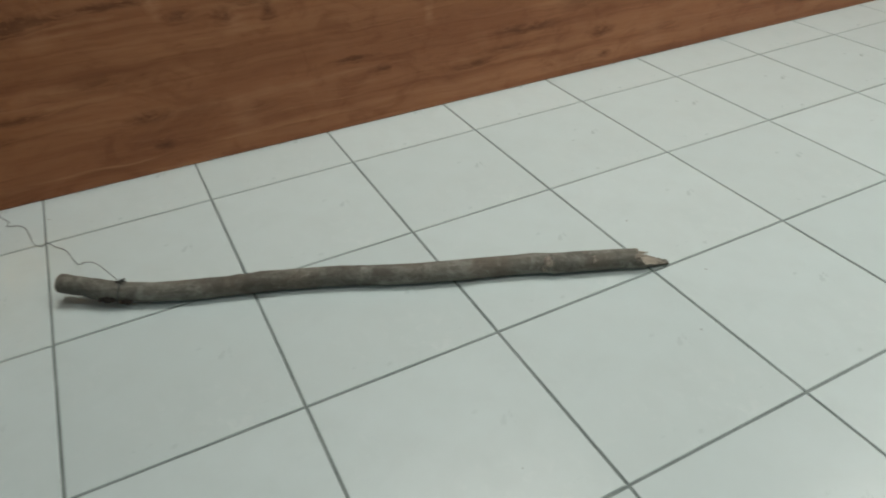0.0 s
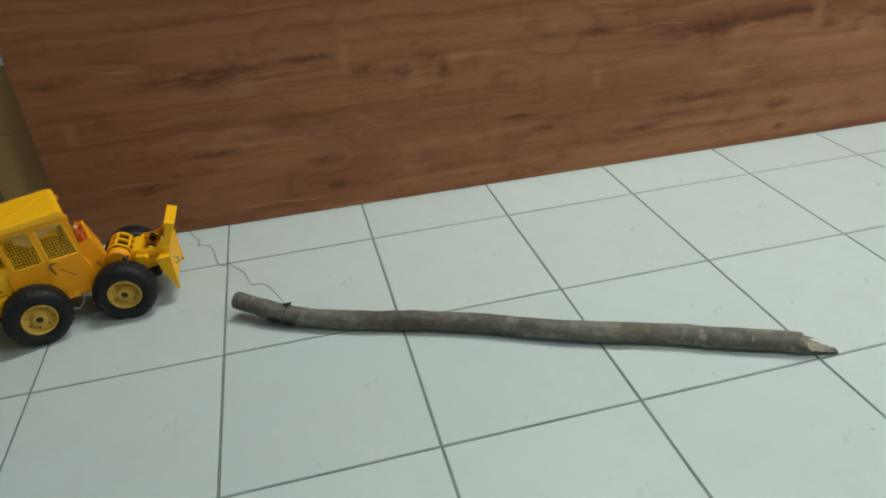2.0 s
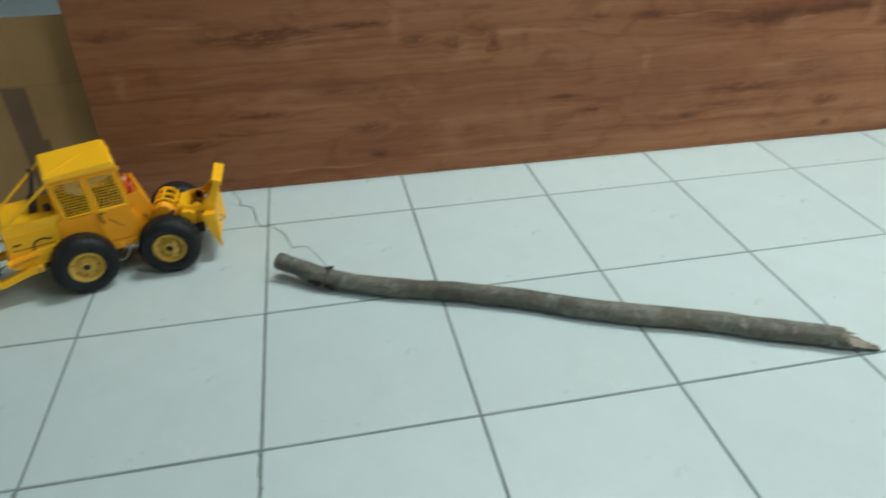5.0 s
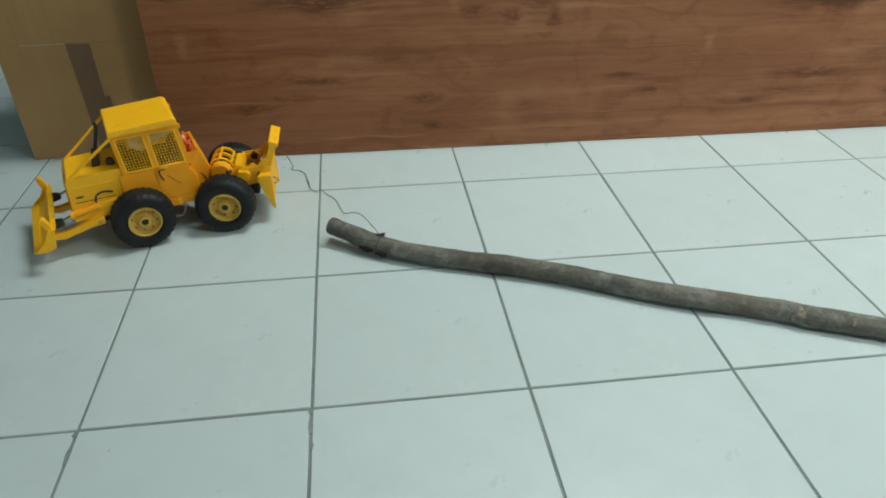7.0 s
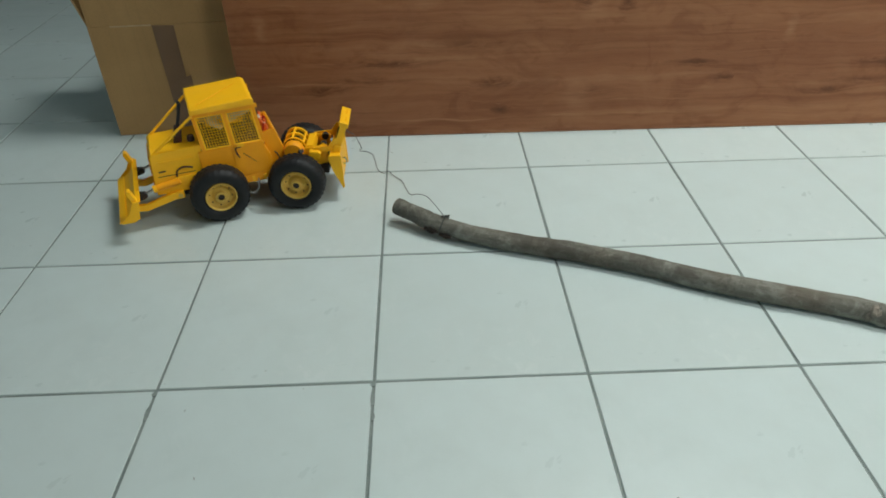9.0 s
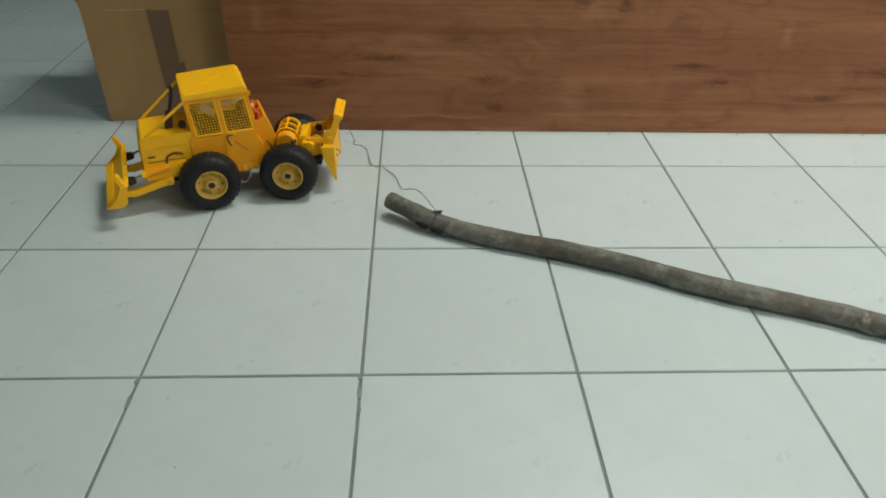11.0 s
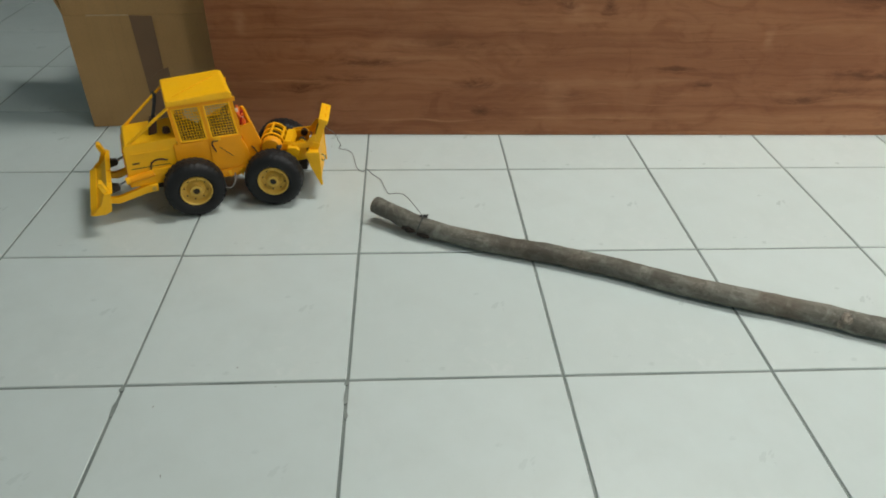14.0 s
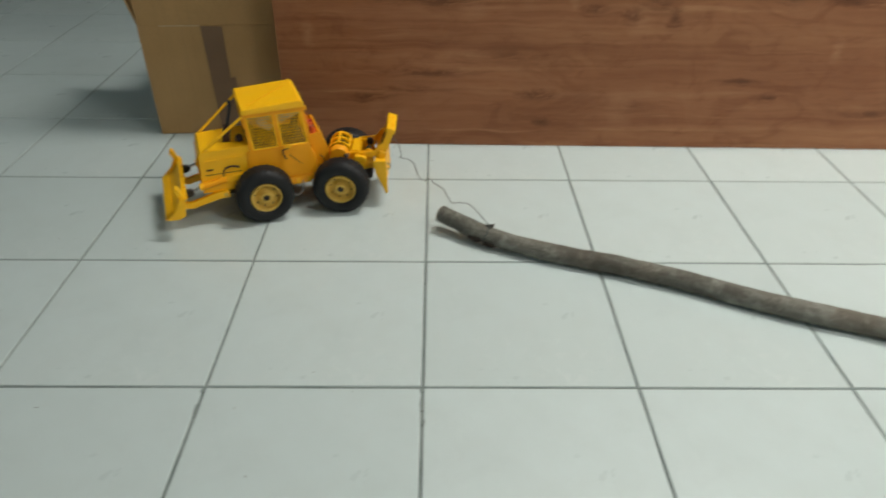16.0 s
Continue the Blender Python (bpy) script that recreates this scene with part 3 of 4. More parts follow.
# front half: engine hood
hood = piece(FRONT, "hood", slab([(0.115, 0.064), (0.111, 0.149), (0.106, 0.155), (0.012, 0.1575), (0.012, 0.064)], -0.052, 0.052, 0.0025), YELLOW, move=UP)
for s in (1, -1):
    piece(FRONT, "hood_rib", block(0.026, 0.100, *sorted((s * 0.0522, s * 0.0545)), 0.133, 0.1365, 0.0008), YELLOW, hood, move=UP)
    piece(FRONT, "hood_seam", block(0.032, 0.104, *sorted((s * 0.0522, s * 0.0528)), 0.1035, 0.1048), DARK, hood, "dark panel seam", move=UP)
    piece(FRONT, "hood_latch", block(0.088, 0.101, *sorted((s * 0.0522, s * 0.0545)), 0.114, 0.1165, 0.0004), DARK, hood, "small dark latch", move=UP)
    piece(FRONT, "fender_arch", tube([(0.070, s * 0.0535, 0.098), (0.066, s * 0.0540, 0.112), (0.052, s * 0.0545, 0.118), (0.036, s * 0.0545, 0.114)], 0.0018, 8, 5), MAROON, hood, "dark maroon hydraulic hose", True, move=UP)
    piece(FRONT, "side_plate", block(0.030, 0.075, *sorted((s * 0.0522, s * 0.0560)), 0.084, 0.098, 0.001), YELLOW, hood, move=UP)
for i in range(7):
    z = 0.082 + i * 0.009
    piece(FRONT, "grille_slat", block(0.1125 - 0.047 * (z - 0.1), 0.1160 - 0.047 * (z - 0.1), -0.040, 0.040, z, z + 0.004, 0.0005), AMBER, hood, move=UP)
# exhaust and filler on the hood
stack = piece(FRONT, "exhaust", slab([(0.060, 0.156), (0.052, 0.190), (0.038, 0.190), (0.044, 0.156)], 0.008, 0.022, 0.002), MAROON, None, "dark maroon exhaust stack", move=UP)
piece(FRONT, "exhaust_pipe", tube([(0.046, 0.015, 0.186), (0.038, 0.015, 0.212), (0.033, 0.015, 0.232), (0.035, 0.015, 0.241)], 0.0034, 12, 5), BLACK, stack, "", True, move=UP)
cap = turned([(0.0005, -0.001), (0.0075, -0.001), (0.0075, 0.006), (0.0060, 0.010), (0.0005, 0.010)], 18)
cap.transform(pose(0.026, 0.028, 0.161, 90, 0, 0))
piece(FRONT, "filler_cap", cap, MAROON, None, "dark maroon filler cap", True, move=UP)
for s in (1, -1):
    piece(FRONT, "guard_bar", rod((0.104, s * 0.047, 0.152), (0.016, s * 0.060, 0.222), 0.0030, 10), YELLOW, None, "", True, move=UP)

# cab: floor pan, posts, doors and windows with mesh, roof
VC = 0.062
piece(FRONT, "cab_body", slab([(0.022, 0.070), (0.022, 0.140), (-0.088, 0.140), (-0.100, 0.105), (-0.098, 0.070)], -VC, VC, 0.002), AMBER, move=CAB)
roof = piece(FRONT, "roof", slab([(0.024, 0.222), (0.022, 0.2335), (-0.093, 0.2395), (-0.100, 0.235), (-0.101, 0.224)], -0.071, 0.071, 0.0025), YELLOW, move=ROOF)
piece(FRONT, "roof_seam", rod((0.008, 0.050, 0.2346), (-0.078, -0.034, 0.2394), 0.0006, 6), AMBER, roof, move=ROOF)
POSTS = [(0.012, 0.018), (-0.038, -0.033), (-0.091, -0.082)]
for s in (1, -1):
    for ub, ut in POSTS:
        v0, v1 = sorted((s * (VC - 0.005), s * VC))
        piece(FRONT, "cab_post", slab([(ub + 0.003, 0.138), (ut + 0.003, 0.224), (ut - 0.003, 0.224), (ub - 0.003, 0.138)], v0, v1, 0.0006), AMBER, None, move=CAB)
    v0, v1 = sorted((s * (VC - 0.003), s * (VC + 0.001)))
    piece(FRONT, "door_header", block(-0.090, 0.018, v0, v1, 0.214, 0.223, 0.0006), AMBER, None, move=CAB)
    door = piece(FRONT, "door", slab([(-0.036, 0.074), (-0.036, 0.142), (-0.090, 0.142), (-0.092, 0.100), (-0.084, 0.074)], *sorted((s * VC, s * (VC + 0.0022))), 0.0008), AMBER, move=CAB)
    piece(FRONT, "door_handle", tube([(-0.050, s * (VC + 0.004), 0.137), (-0.041, s * (VC + 0.005), 0.136), (-0.041, s * (VC + 0.0045), 0.126), (-0.045, s * (VC + 0.0035), 0.114)], 0.0013, 6, 4), MAROON, door, "dark maroon door handle", True, move=CAB)
    piece(FRONT, "door_lock", block(-0.056, -0.044, *sorted((s * (VC + 0.002), s * (VC + 0.005))), 0.138, 0.146, 0.001), YELLOW, door, move=CAB)
    piece(FRONT, "door_seam", rod((-0.052, s * (VC + 0.0026), 0.122), (-0.072, s * (VC + 0.0026), 0.098), 0.0006, 5), DARK, door, "thin dark crease", move=CAB)
    for a0, a1, b0, b1 in ((0.008, -0.034, 0.014, -0.029), (-0.042, -0.086, -0.037, -0.078)):
        def at(f, z):
            w = (z - 0.141) / 0.073
            return (a0 + (b0 - a0) * w) * (1 - f) + (a1 + (b1 - a1) * w) * f
        v = s * (VC - 0.001)
        frame_bm = None
        for p, q in (((0, 0.143), (1, 0.143)), ((0, 0.213), (1, 0.213)), ((0, 0.143), (0, 0.213)), ((1, 0.143), (1, 0.213))):
            frame_bm = rod((at(p[0], p[1]), v, p[1]), (at(q[0], q[1]), v, q[1]), 0.0020, 6, frame_bm)
        pane = piece(FRONT, "window_frame", frame_bm, YELLOW, move=CAB)
        grid = None
        for j in range(1, 9):
            grid = rod((at(j / 9, 0.143), v, 0.143), (at(j / 9, 0.213), v, 0.213), 0.00055, 5, grid)
        for j in range(1, 12):
            z = 0.143 + 0.070 * j / 12
            grid = rod((at(0, z), v, z), (at(1, z), v, z), 0.00055, 5, grid)
        piece(FRONT, "window_mesh", grid, YELLOW, pane, "fine yellow wire mesh", move=CAB)
# rear window and its mesh
rw = None
for v0, v1, z0, z1 in ((-0.058, 0.058, 0.136, 0.141), (-0.058, 0.058, 0.214, 0.220), (-0.060, -0.055, 0.136, 0.220), (0.055, 0.060, 0.136, 0.220)):
    rw = block(-0.0925, -0.0895, v0, v1, z0, z1, 0.0005, rw)
sh = Matrix.Identity(4)
sh[0][2] = 0.10
rw.transform(Matrix.Translation((-0.014, 0, 0)) @ sh)
rear_window = piece(FRONT, "rear_window_frame", rw, YELLOW, move=CAB)
g = None
for j in range(1, 15):
    v = -0.055 + 0.110 * j / 15
    g = rod((-0.0910, v, 0.140), (-0.0832, v, 0.216), 0.00055, 5, g)
for j in range(1, 12):
    z = 0.140 + 0.076 * j / 12
    u = -0.0910 + 0.0078 * j / 12
    g = rod((u, -0.056, z), (u, 0.056, z), 0.00055, 5, g)
piece(FRONT, "rear_mesh", g, YELLOW, rear_window, "fine yellow wire mesh", move=CAB)
# inside the cab
piece(FRONT, "cab_floor", block(-0.086, 0.016, -0.056, 0.056, 0.1395, 0.1455, 0.001), DARK, None, "dark cab floor", move=CAB)
seat = piece(FRONT, "seat", block(-0.070, -0.034, -0.020, 0.020, 0.134, 0.152, 0.004), BLACK, None, "dark toy seat", move=CAB)
piece(FRONT, "seat_back", slab([(-0.064, 0.150), (-0.076, 0.196), (-0.083, 0.196), (-0.073, 0.150)], -0.019, 0.019, 0.003), BLACK, seat, move=CAB)
piece(FRONT, "dashboard", slab([(0.012, 0.134), (0.012, 0.166), (0.000, 0.158), (-0.008, 0.134)], -0.045, 0.045, 0.002), DARK, None, "dark dashboard", move=CAB)
piece(FRONT, "loose_wiring", tube([(-0.02, 0.030, 0.205), (-0.04, 0.036, 0.190), (-0.06, 0.020, 0.196), (-0.075, 0.034, 0.206), (-0.05, 0.044, 0.200), (-0.03, 0.030, 0.206), (-0.012, 0.036, 0.192), (-0.028, 0.044, 0.178)], 0.0075, 8, 6), CREAM, None, "cream wiring bundle inside the cab", True, move=CAB)
# tank behind the cab with orange pieces on it
tank = piece(FRONT, "rear_tank", slab([(-0.090, 0.078), (-0.094, 0.146), (-0.106, 0.146), (-0.108, 0.160), (-0.112, 0.161), (-0.128, 0.104), (-0.118, 0.084)], -0.052, 0.052, 0.002), AMBER, move=CAB)
rnd = random.Random(9)
for i in range(12):
    v = -0.040 + 0.0068 * i
    o = Vector((-0.099 + rnd.uniform(-0.004, 0.003), v, 0.145))
    lean = Vector((rnd.uniform(-0.003, 0.004), rnd.uniform(-0.007, 0.007), 0))
    piece(FRONT, "connector", tube([o, o + lean * 0.6 + Vector((0, 0, 0.008)), o + lean * 1.6 + Vector((0, 0, 0.012 + rnd.uniform(0, 0.008)))], 0.0027, 7, 4), CREAM if i % 5 == 2 else RED if i % 5 == 4 else ORANGE, tank, "coloured plug lead", True, move=CAB)
for s in (1, -1):
    piece(FRONT, "tray_side", slab([(-0.092, 0.144), (-0.093, 0.154), (-0.108, 0.160), (-0.108, 0.144)], *sorted((s * 0.049, s * 0.052)), 0.0006), AMBER, tank, move=CAB)
# chassis under the front half
chassis = piece(FRONT, "front_chassis", slab([(0.100, 0.048), (0.100, 0.072), (-0.090, 0.072), (-0.090, 0.044)], -0.030, 0.030, 0.002), DARK, None, "dark chassis")
axle = piece(FRONT, "front_axle", rod((0, -0.062, RAD), (0, 0.062, RAD), 0.009, 16), GREYM, None, "", True)
for s in (1, -1):
    piece(FRONT, "hanging_hose", tube([(-0.058, s * 0.056, 0.070), (-0.060, s * 0.066, 0.050), (-0.072, s * 0.068, 0.040), (-0.084, s * 0.064, 0.050), (-0.088, s * 0.054, 0.068)], 0.0017, 6, 5), GREYM, None, "thin grey hanging lead", True)

    piece(FRONT, "sill", slab([(-0.022, 0.060), (-0.022, 0.077), (-0.112, 0.079), (-0.116, 0.070), (-0.100, 0.060)], *sorted((s * 0.048, s * 0.0565)), 0.0012), AMBER)
    for u in (-0.052, -0.078, -0.102):
        piece(FRONT, "sill_lug", slab([(u - 0.002, 0.058), (u - 0.003, 0.074), (u + 0.003, 0.074), (u + 0.003, 0.064)], *sorted((s * 0.0568, s * 0.0590)), 0.0005), YELLOW)

# dozer blade with its arms and rams
HALF = 0.096
LIFT = (0.002, 0, 0.004)
face = [(0.188, 0.0455), (0.177, 0.0500), (0.166, 0.0580), (0.158, 0.0680), (0.1545, 0.0770), (0.153, 0.0830)]
blade = piece(FRONT, "blade", slab(face + [(0.1490, 0.0830), (0.1500, 0.0770), (0.1540, 0.0660), (0.1625, 0.0545), (0.1750, 0.0455)], -HALF, HALF, 0.0006), YELLOW, move=LIFT)
piece(FRONT, "cutting_edge", slab([(0.1925, 0.0425), (0.1915, 0.0455), (0.1790, 0.0512), (0.1780, 0.0490)], -HALF, HALF, 0.0004), YELLOW, blade, move=LIFT)
piece(FRONT, "top_flange", slab([(0.1535, 0.0820), (0.1535, 0.0850), (0.1440, 0.0850), (0.1440, 0.0825)], -HALF, HALF, 0.0006), YELLOW, blade, move=LIFT)
for v in (-0.048, 0.0, 0.048):
    piece(FRONT, "blade_rib", slab([(0.1495, 0.0860), (0.1440, 0.0860), (0.1480, 0.0600), (0.1600, 0.0500), (0.1590, 0.0570), (0.1535, 0.0660)], v - 0.0015, v + 0.0015), AMBER, blade, move=LIFT)
for s in (1, -1):
    piece(FRONT, "blade_cheek", slab([(0.189, 0.0435), (0.181, 0.0530), (0.169, 0.0640), (0.159, 0.0860), (0.147, 0.0860), (0.149, 0.0700), (0.153, 0.0480), (0.165, 0.0420)], *sorted((s * HALF, s * (HALF + 0.0035))), 0.0008), YELLOW, blade, move=LIFT)
    piece(FRONT, "blade_horn", slab([(0.1590, 0.0820), (0.1660, 0.1040), (0.1635, 0.1090), (0.1580, 0.1075), (0.1490, 0.0830)], *sorted((s * (HALF - 0.016), s * HALF)), 0.0012), YELLOW, blade, move=LIFT)
    piece(FRONT, "push_arm", slab([(0.166, 0.0480), (0.162, 0.0600), (0.140, 0.0570), (0.085, 0.0720), (0.064, 0.0720), (0.064, 0.0570), (0.085, 0.0560), (0.140, 0.0430)], *sorted((s * 0.050, s * 0.060)), 0.0012), YELLOW, blade)
    piece(FRONT, "arm_pin", rod((0.072, s * 0.048, 0.0645), (0.072, s * 0.0635, 0.0645), 0.0042, 12), RIMY, blade, "worn yellow hinge pin", True)
    ram = piece(FRONT, "ram_barrel", rod((0.066, s * 0.056, 0.096), (0.116, s * 0.056, 0.088), 0.0066, 16), AMBER, blade, "yellow ram barrel", True)
    piece(FRONT, "ram_collar", rod((0.112, s * 0.056, 0.0887), (0.119, s * 0.056, 0.0875), 0.0078, 16), YELLOW, blade, "", True)
    piece(FRONT, "ram_rod", rod((0.119, s * 0.056, 0.0875), (0.137, s * 0.056, 0.0800), 0.0028, 10), STEEL, blade, "bright steel ram rod", True)
    eye = turned([(0.0030, -0.005), (0.0068, -0.005), (0.0068, 0.005), (0.0030, 0.005)], 16, True)
    eye.transform(Matrix.Translation((0.139, s * 0.056, 0.0790)))
    piece(FRONT, "ram_eye", eye, BLACK, blade, "black ram eye", True)
    for w in (-0.0072, 0.0056):
        piece(FRONT, "ram_lug", slab([(0.135, 0.0740), (0.135, 0.0840), (0.151, 0.0860), (0.152, 0.0700)], s * 0.056 + w, s * 0.056 + w + 0.0016, 0.0005), DARK, blade, "dark hinge lug")

# rear half: frame, winch, fairlead and butt plate
WINCH = 0.008
piece(REAR, "rear_chassis", slab([(0.085, 0.046), (0.085, 0.072), (0.040, 0.080), (-0.060, 0.084), (-0.060, 0.050)], -0.026, 0.026, 0.002), DARK, None, "dark chassis")
piece(REAR, "rear_axle", rod((0, -0.062, RAD), (0, 0.062, RAD), 0.009, 16), GREYM, None, "", True)
for s in (1, -1):
    piece(REAR, "frame_plate", slab([(0.082, 0.070), (0.078, 0.088), (0.040, 0.094), (0.018, 0.112), (-0.060, 0.120), (-0.066, 0.080), (-0.020, 0.070)], *sorted((s * 0.028, s * 0.032)), 0.001), YELLOW)
    piece(REAR, "side_bracket", slab([(-0.020, 0.098), (-0.026, 0.114), (-0.044, 0.114), (-0.050, 0.108), (-0.046, 0.096)], *sorted((s * 0.034, s * 0.050)), 0.0015), YELLOW)
piece(REAR, "deck", slab([(-0.014, 0.102), (-0.018, 0.120), (-0.032, 0.120), (-0.036, 0.110), (-0.036, 0.102)], -0.030, 0.030, 0.0015), YELLOW)
joint = piece(REAR, "pivot", rod((0.098, 0.0075, 0.042), (0.098, 0.0075, 0.092), 0.013, 18), GREYM, None, "dull metal pivot", True)
piece(REAR, "pivot_lug", block(0.070, 0.102, -0.016, 0.028, 0.078, 0.088, 0.0015), YELLOW, joint)
drum = turned([(0.004, -0.030), (0.023, -0.030), (0.023, -0.026), (0.015, -0.024), (0.015, 0.020), (0.023, 0.022), (0.023, 0.026), (0.004, 0.026)], 30)
drum.transform(pose(WINCH, 0, 0.112))
winch = piece(REAR, "winch_drum", drum, DARK, None, "dark winch drum wound with cable", True)
for v in (-0.026, -0.001, 0.023):
    ring = turned([(0.0195, v - 0.003), (0.0245, v - 0.003), (0.0245, v + 0.003), (0.0195, v + 0.003)], 30, True)
    ring.transform(pose(WINCH, 0, 0.112))
    piece(REAR, "winch_ring", ring, YELLOW, winch, "yellow winch cage ring", True)
for a in (15, 85, 150):
    c, n = math.cos(radians(a)), math.sin(radians(a))
    piece(REAR, "winch_bar", rod((WINCH + 0.0225 * c, -0.030, 0.112 + 0.0225 * n), (WINCH + 0.0225 * c, 0.026, 0.112 + 0.0225 * n), 0.0028, 8), YELLOW, winch, "", True)
motor = turned([(0.001, 0.026), (0.016, 0.026), (0.0215, 0.030), (0.0215, 0.040), (0.018, 0.046), (0.001, 0.047)], 26)
motor.transform(pose(WINCH, 0, 0.112))
piece(REAR, "winch_motor", motor, AMBER, winch, "rounded yellow motor cover", True)
piece(REAR, "winch_base", block(-0.010, 0.038, -0.034, 0.036, 0.084, 0.094, 0.001), AMBER, winch)
for v, w, top in ((0.020, 0.030, 0.140), (-0.010, 0.012, 0.132), (0.004, 0.040, 0.128)):
    piece(REAR, "hydraulic_hose", tube([(0.086, v - 0.006, 0.128), (0.076, v, top), (0.060, v + 0.006, top), (0.048, w, top - 0.012), (0.042, w + 0.004, 0.110), (0.036, w, 0.092)], 0.0012, 8, 6), BLACK, None, "thin black hose", True)
valve = piece(REAR, "valve", rod((0.004, 0.034, 0.106), (-0.010, 0.046, 0.116), 0.0055, 12), BLACK, None, "black valve knob", True)
piece(REAR, "valve_stem", rod((0.010, 0.034, 0.098), (0.024, 0.044, 0.094), 0.0030, 10), STEEL, valve, "bright steel stem", True)
# fairlead arch, leaning back
LEAN = Matrix.Translation((-0.076, 0, 0.100)) @ Matrix.Rotation(radians(-20), 4, "Y")


def arch(x0, x1, y0, y1, z0, z1, w=0.001):
    b = block(x0, x1, y0, y1, z0, z1, w)
    b.transform(LEAN)
    return b


fairlead = piece(REAR, "fairlead", arch(-0.010, 0.006, -0.044, 0.044, -0.020, 0.024), YELLOW)
for s in (1, -1):
    piece(REAR, "fairlead_post", arch(-0.009, 0.005, *sorted((s * 0.031, s * 0.040)), 0.010, 0.070), YELLOW, fairlead)
piece(REAR, "fairlead_middle", arch(-0.007, 0.003, -0.005, 0.005, 0.010, 0.070), YELLOW, fairlead)
piece(REAR, "fairlead_top", arch(-0.012, 0.008, -0.041, 0.041, 0.068, 0.078, 0.0015), YELLOW, fairlead)
for v in (-0.018, 0.018):
    piece(REAR, "roller", rod(LEAN @ Vector((-0.002, v + 0.004, 0.024)), LEAN @ Vector((-0.002, v + 0.004, 0.069)), 0.0066, 12), BLACK, fairlead, "dark vertical roller", True)
    piece(REAR, "pulley", rod(LEAN @ Vector((-0.001, v - 0.010, 0.030)), LEAN @ Vector((-0.001, v - 0.004, 0.030)), 0.0062, 16), DARK, fairlead, "dark pulley", True)
    for w in (-0.005, 0.005):
        piece(REAR, "bolt", rod(LEAN @ Vector((-0.004, v + w, 0.078)), LEAN @ Vector((-0.004, v + w, 0.0795)), 0.0016, 6), AMBER, fairlead)
for s in (1, -1):
    piece(REAR, "arch_stay", slab([(-0.034, 0.108), (-0.034, 0.119), (-0.066, 0.122), (-0.080, 0.140), (-0.086, 0.138), (-0.082, 0.110)], *sorted((s * 0.038, s * 0.041)), 0.0008), YELLOW, fairlead)
    piece(REAR, "cable_guide", rod((-0.054, s * 0.016, 0.117), (-0.054, s * 0.026, 0.117), 0.0075, 18), DARK, None, "dark cable guide wheel", True)
    piece(REAR, "guide_bracket", slab([(-0.042, 0.106), (-0.044, 0.118), (-0.054, 0.124), (-0.064, 0.118), (-0.066, 0.106)], *sorted((s * 0.027, s * 0.030)), 0.0008), YELLOW)
plate = piece(REAR, "butt_plate", slab([(-0.064, 0.108), (-0.086, 0.108), (-0.088, 0.046), (-0.084, 0.046), (-0.081, 0.102), (-0.064, 0.102)], -0.056, 0.056, 0.001), YELLOW, move=(-0.004, 0, 0))
for s in (1, -1):
    wing = slab([(-0.060, 0.108), (-0.088, 0.108), (-0.090, 0.032), (-0.086, 0.030), (-0.066, 0.078)], *sorted((s * 0.056, s * 0.0595)), 0.001)
    piece(REAR, "wing", wing, YELLOW, plate, move=(-0.004, 0, 0))
piece(REAR, "tow_hook", tube([(-0.086, 0.020, 0.084), (-0.096, 0.020, 0.082), (-0.099, 0.020, 0.074), (-0.094, 0.020, 0.069), (-0.090, 0.020, 0.073)], 0.0014, 6, 5), STEEL, plate, "small steel hook", True)

# ---- small specks on the floor ----
rnd = random.Random(12)
b = bmesh.new()
for i in range(28):
    at = (rnd.uniform(-0.8, 1.6), rnd.uniform(-1.2, 0.15), 0.0006)
    m = Matrix.Translation(at) @ Matrix.Rotation(rnd.uniform(0, 6.28), 4, "Z") @ Matrix.Diagonal((rnd.uniform(0.0006, 0.004), rnd.uniform(0.0005, 0.0012), 0.0006, 1))
    bmesh.ops.create_icosphere(b, subdivisions=1, radius=1, matrix=m)
tagged(part("floor_crumbs", b, DIRT), "tiny grey crumbs scattered on the tiles", "crumbs", kind="stuff")

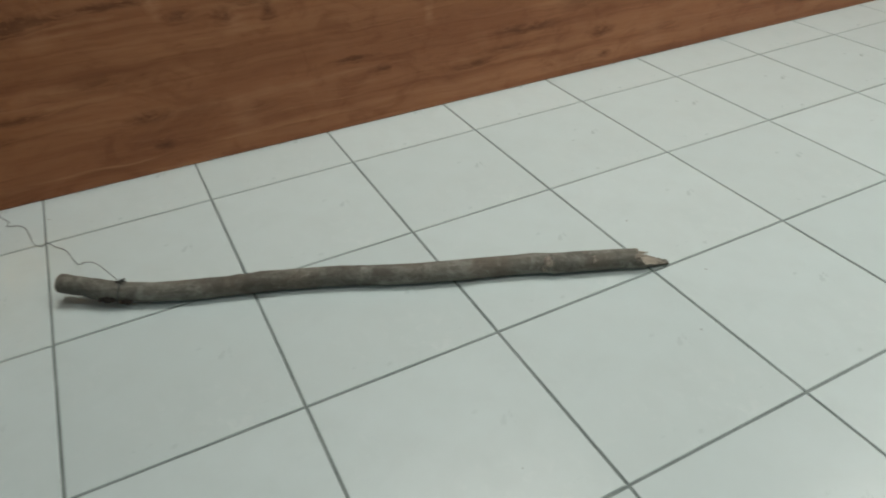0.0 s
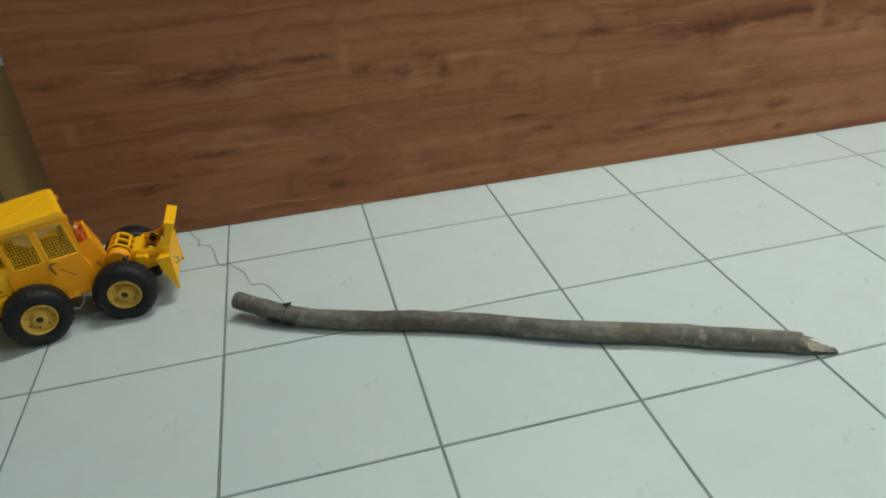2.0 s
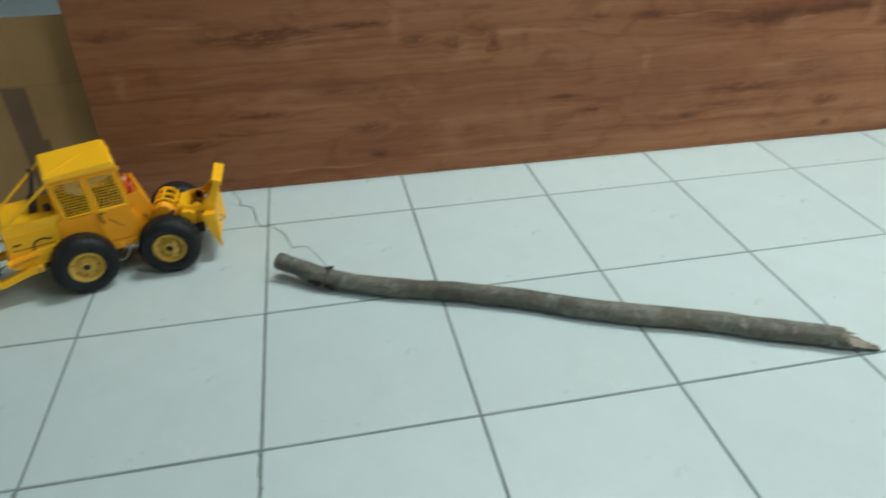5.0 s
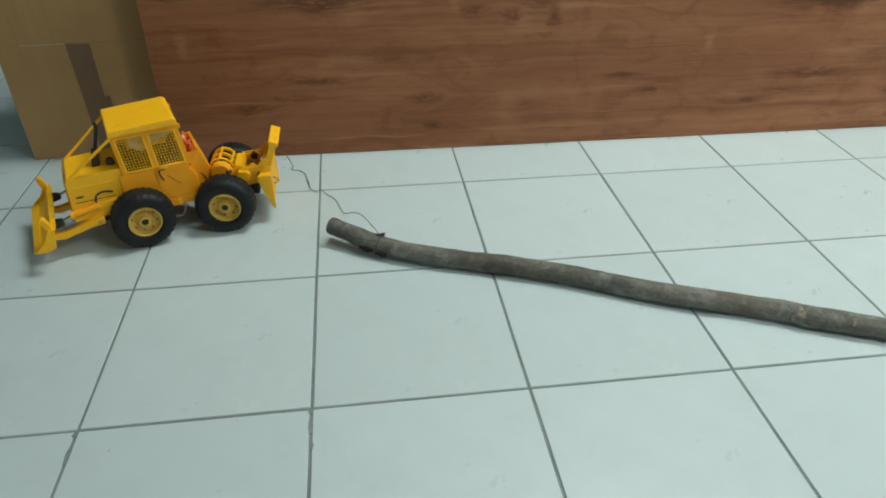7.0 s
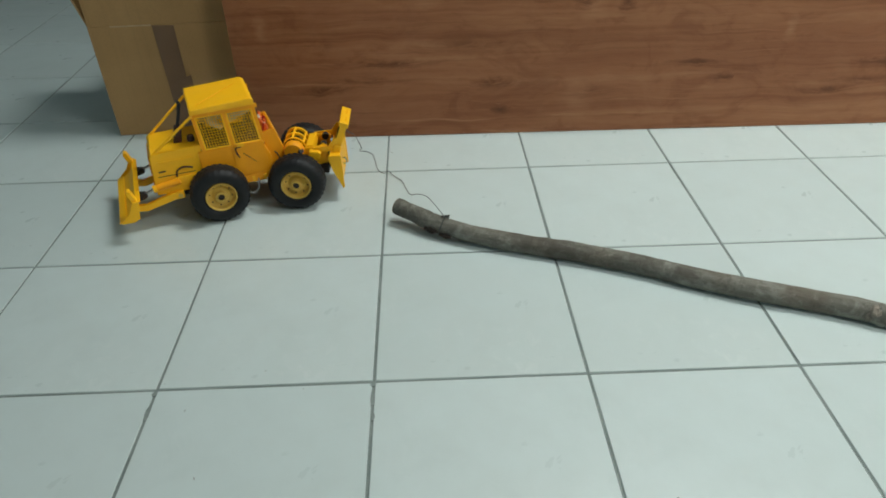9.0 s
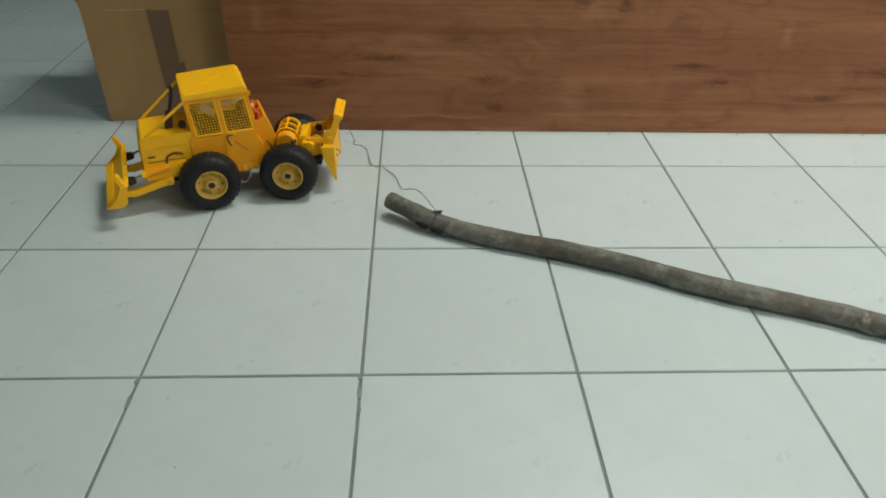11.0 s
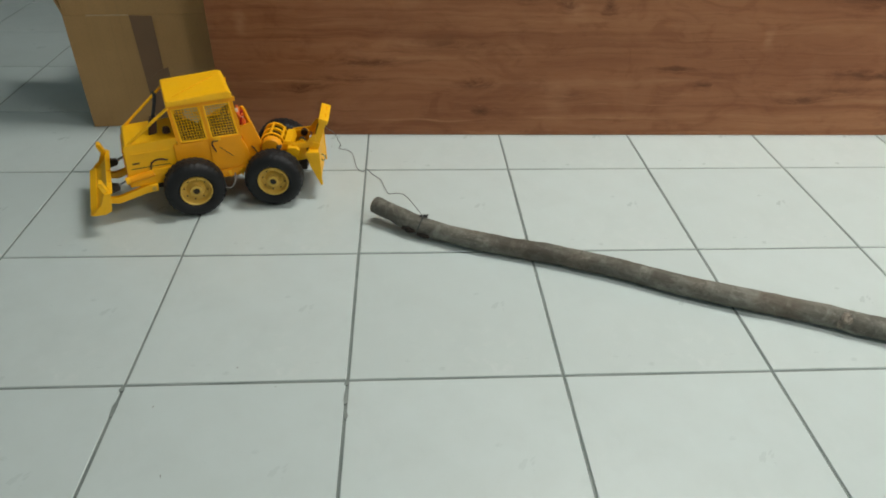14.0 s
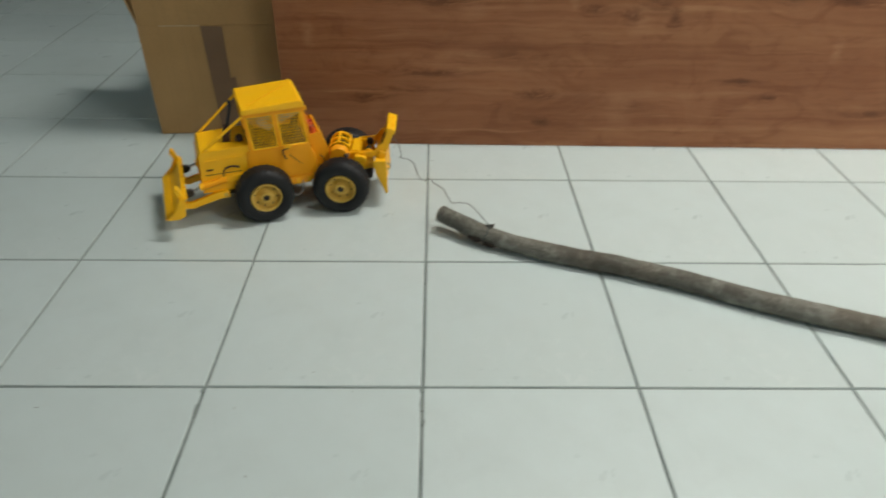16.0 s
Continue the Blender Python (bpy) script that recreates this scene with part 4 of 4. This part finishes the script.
# worn joint edges, where the grout has crumbled over the tile
for cx, cy, w, l in ((0.3325, -0.700, 0.0075, 0.034), (0.3345, -0.735, 0.006, 0.016), (0.0005, -0.712, 0.0075, 0.030), (0.3320, -0.672, 0.008, 0.008), (-0.001, -0.675, 0.007, 0.010), (0.667, -0.30, 0.006, 0.012)):
    b = bmesh.new()
    ring = []
    for i in range(14):
        a = 2 * math.pi * i / 14
        q = 1 + 0.35 * noise.noise((cx * 40 + math.cos(a) * 1.5, cy * 40, math.sin(a) * 1.5))
        ring.append((cx + w * 0.5 * q * math.cos(a), cy + l * 0.5 * q * math.sin(a)))
    lo = [b.verts.new((x, y, -0.001)) for x, y in ring]
    hi = [b.verts.new((x, y, 0.0004)) for x, y in ring]
    b.faces.new(hi)
    for i in range(14):
        b.faces.new((lo[i], lo[(i + 1) % 14], hi[(i + 1) % 14], hi[i]))
    part("worn_joint", b, GROUT, floor, "crumbled dark grout patch")

# ---- floor tiles ----
GAP = 0.0024


def tile_mesh(seed):
    r = random.Random(seed)
    b = bmesh.new()
    h = T / 2 - GAP + r.uniform(-0.0003, 0.0003)
    low = [b.verts.new((x * h, y * h, -0.004)) for x, y in ((-1, -1), (1, -1), (1, 1), (-1, 1))]
    mid = [b.verts.new((x * h, y * h, -0.0009)) for x, y in ((-1, -1), (1, -1), (1, 1), (-1, 1))]
    top = [b.verts.new((x * (h - 0.0009), y * (h - 0.0009), 0.0)) for x, y in ((-1, -1), (1, -1), (1, 1), (-1, 1))]
    for p, q in ((low, mid), (mid, top)):
        for i in range(4):
            b.faces.new((p[i], p[(i + 1) % 4], q[(i + 1) % 4], q[i]))
    b.faces.new(top)
    me = bpy.data.meshes.new("tile")
    b.to_mesh(me)
    b.free()
    me.materials.append(TILE)
    return me


MESHES = [tile_mesh(i) for i in range(6)]
rest = bmesh.new()
rnd = random.Random(3)
for i in range(X0, X1):
    for j in range(Y0, Y1):
        m = Matrix.Translation(((i + 0.5) * T, (j + 0.5) * T, 0)) @ Euler((rnd.gauss(0, 0.0006), rnd.gauss(0, 0.0006), rnd.gauss(0, 0.0006))).to_matrix().to_4x4()
        me = MESHES[rnd.randrange(6)]
        if -7 <= i < 11 and -5 <= j < 11:
            t = new("tile", me)
            t.parent = floor
            t.matrix_basis = m
        else:
            k = len(rest.verts)
            rest.from_mesh(me)
            rest.verts.ensure_lookup_table()
            for v in rest.verts[k:]:
                v.co = m @ v.co
far_tiles = part("far_tiles", rest, TILE, floor)
tagged(far_tiles, kind="stuff")
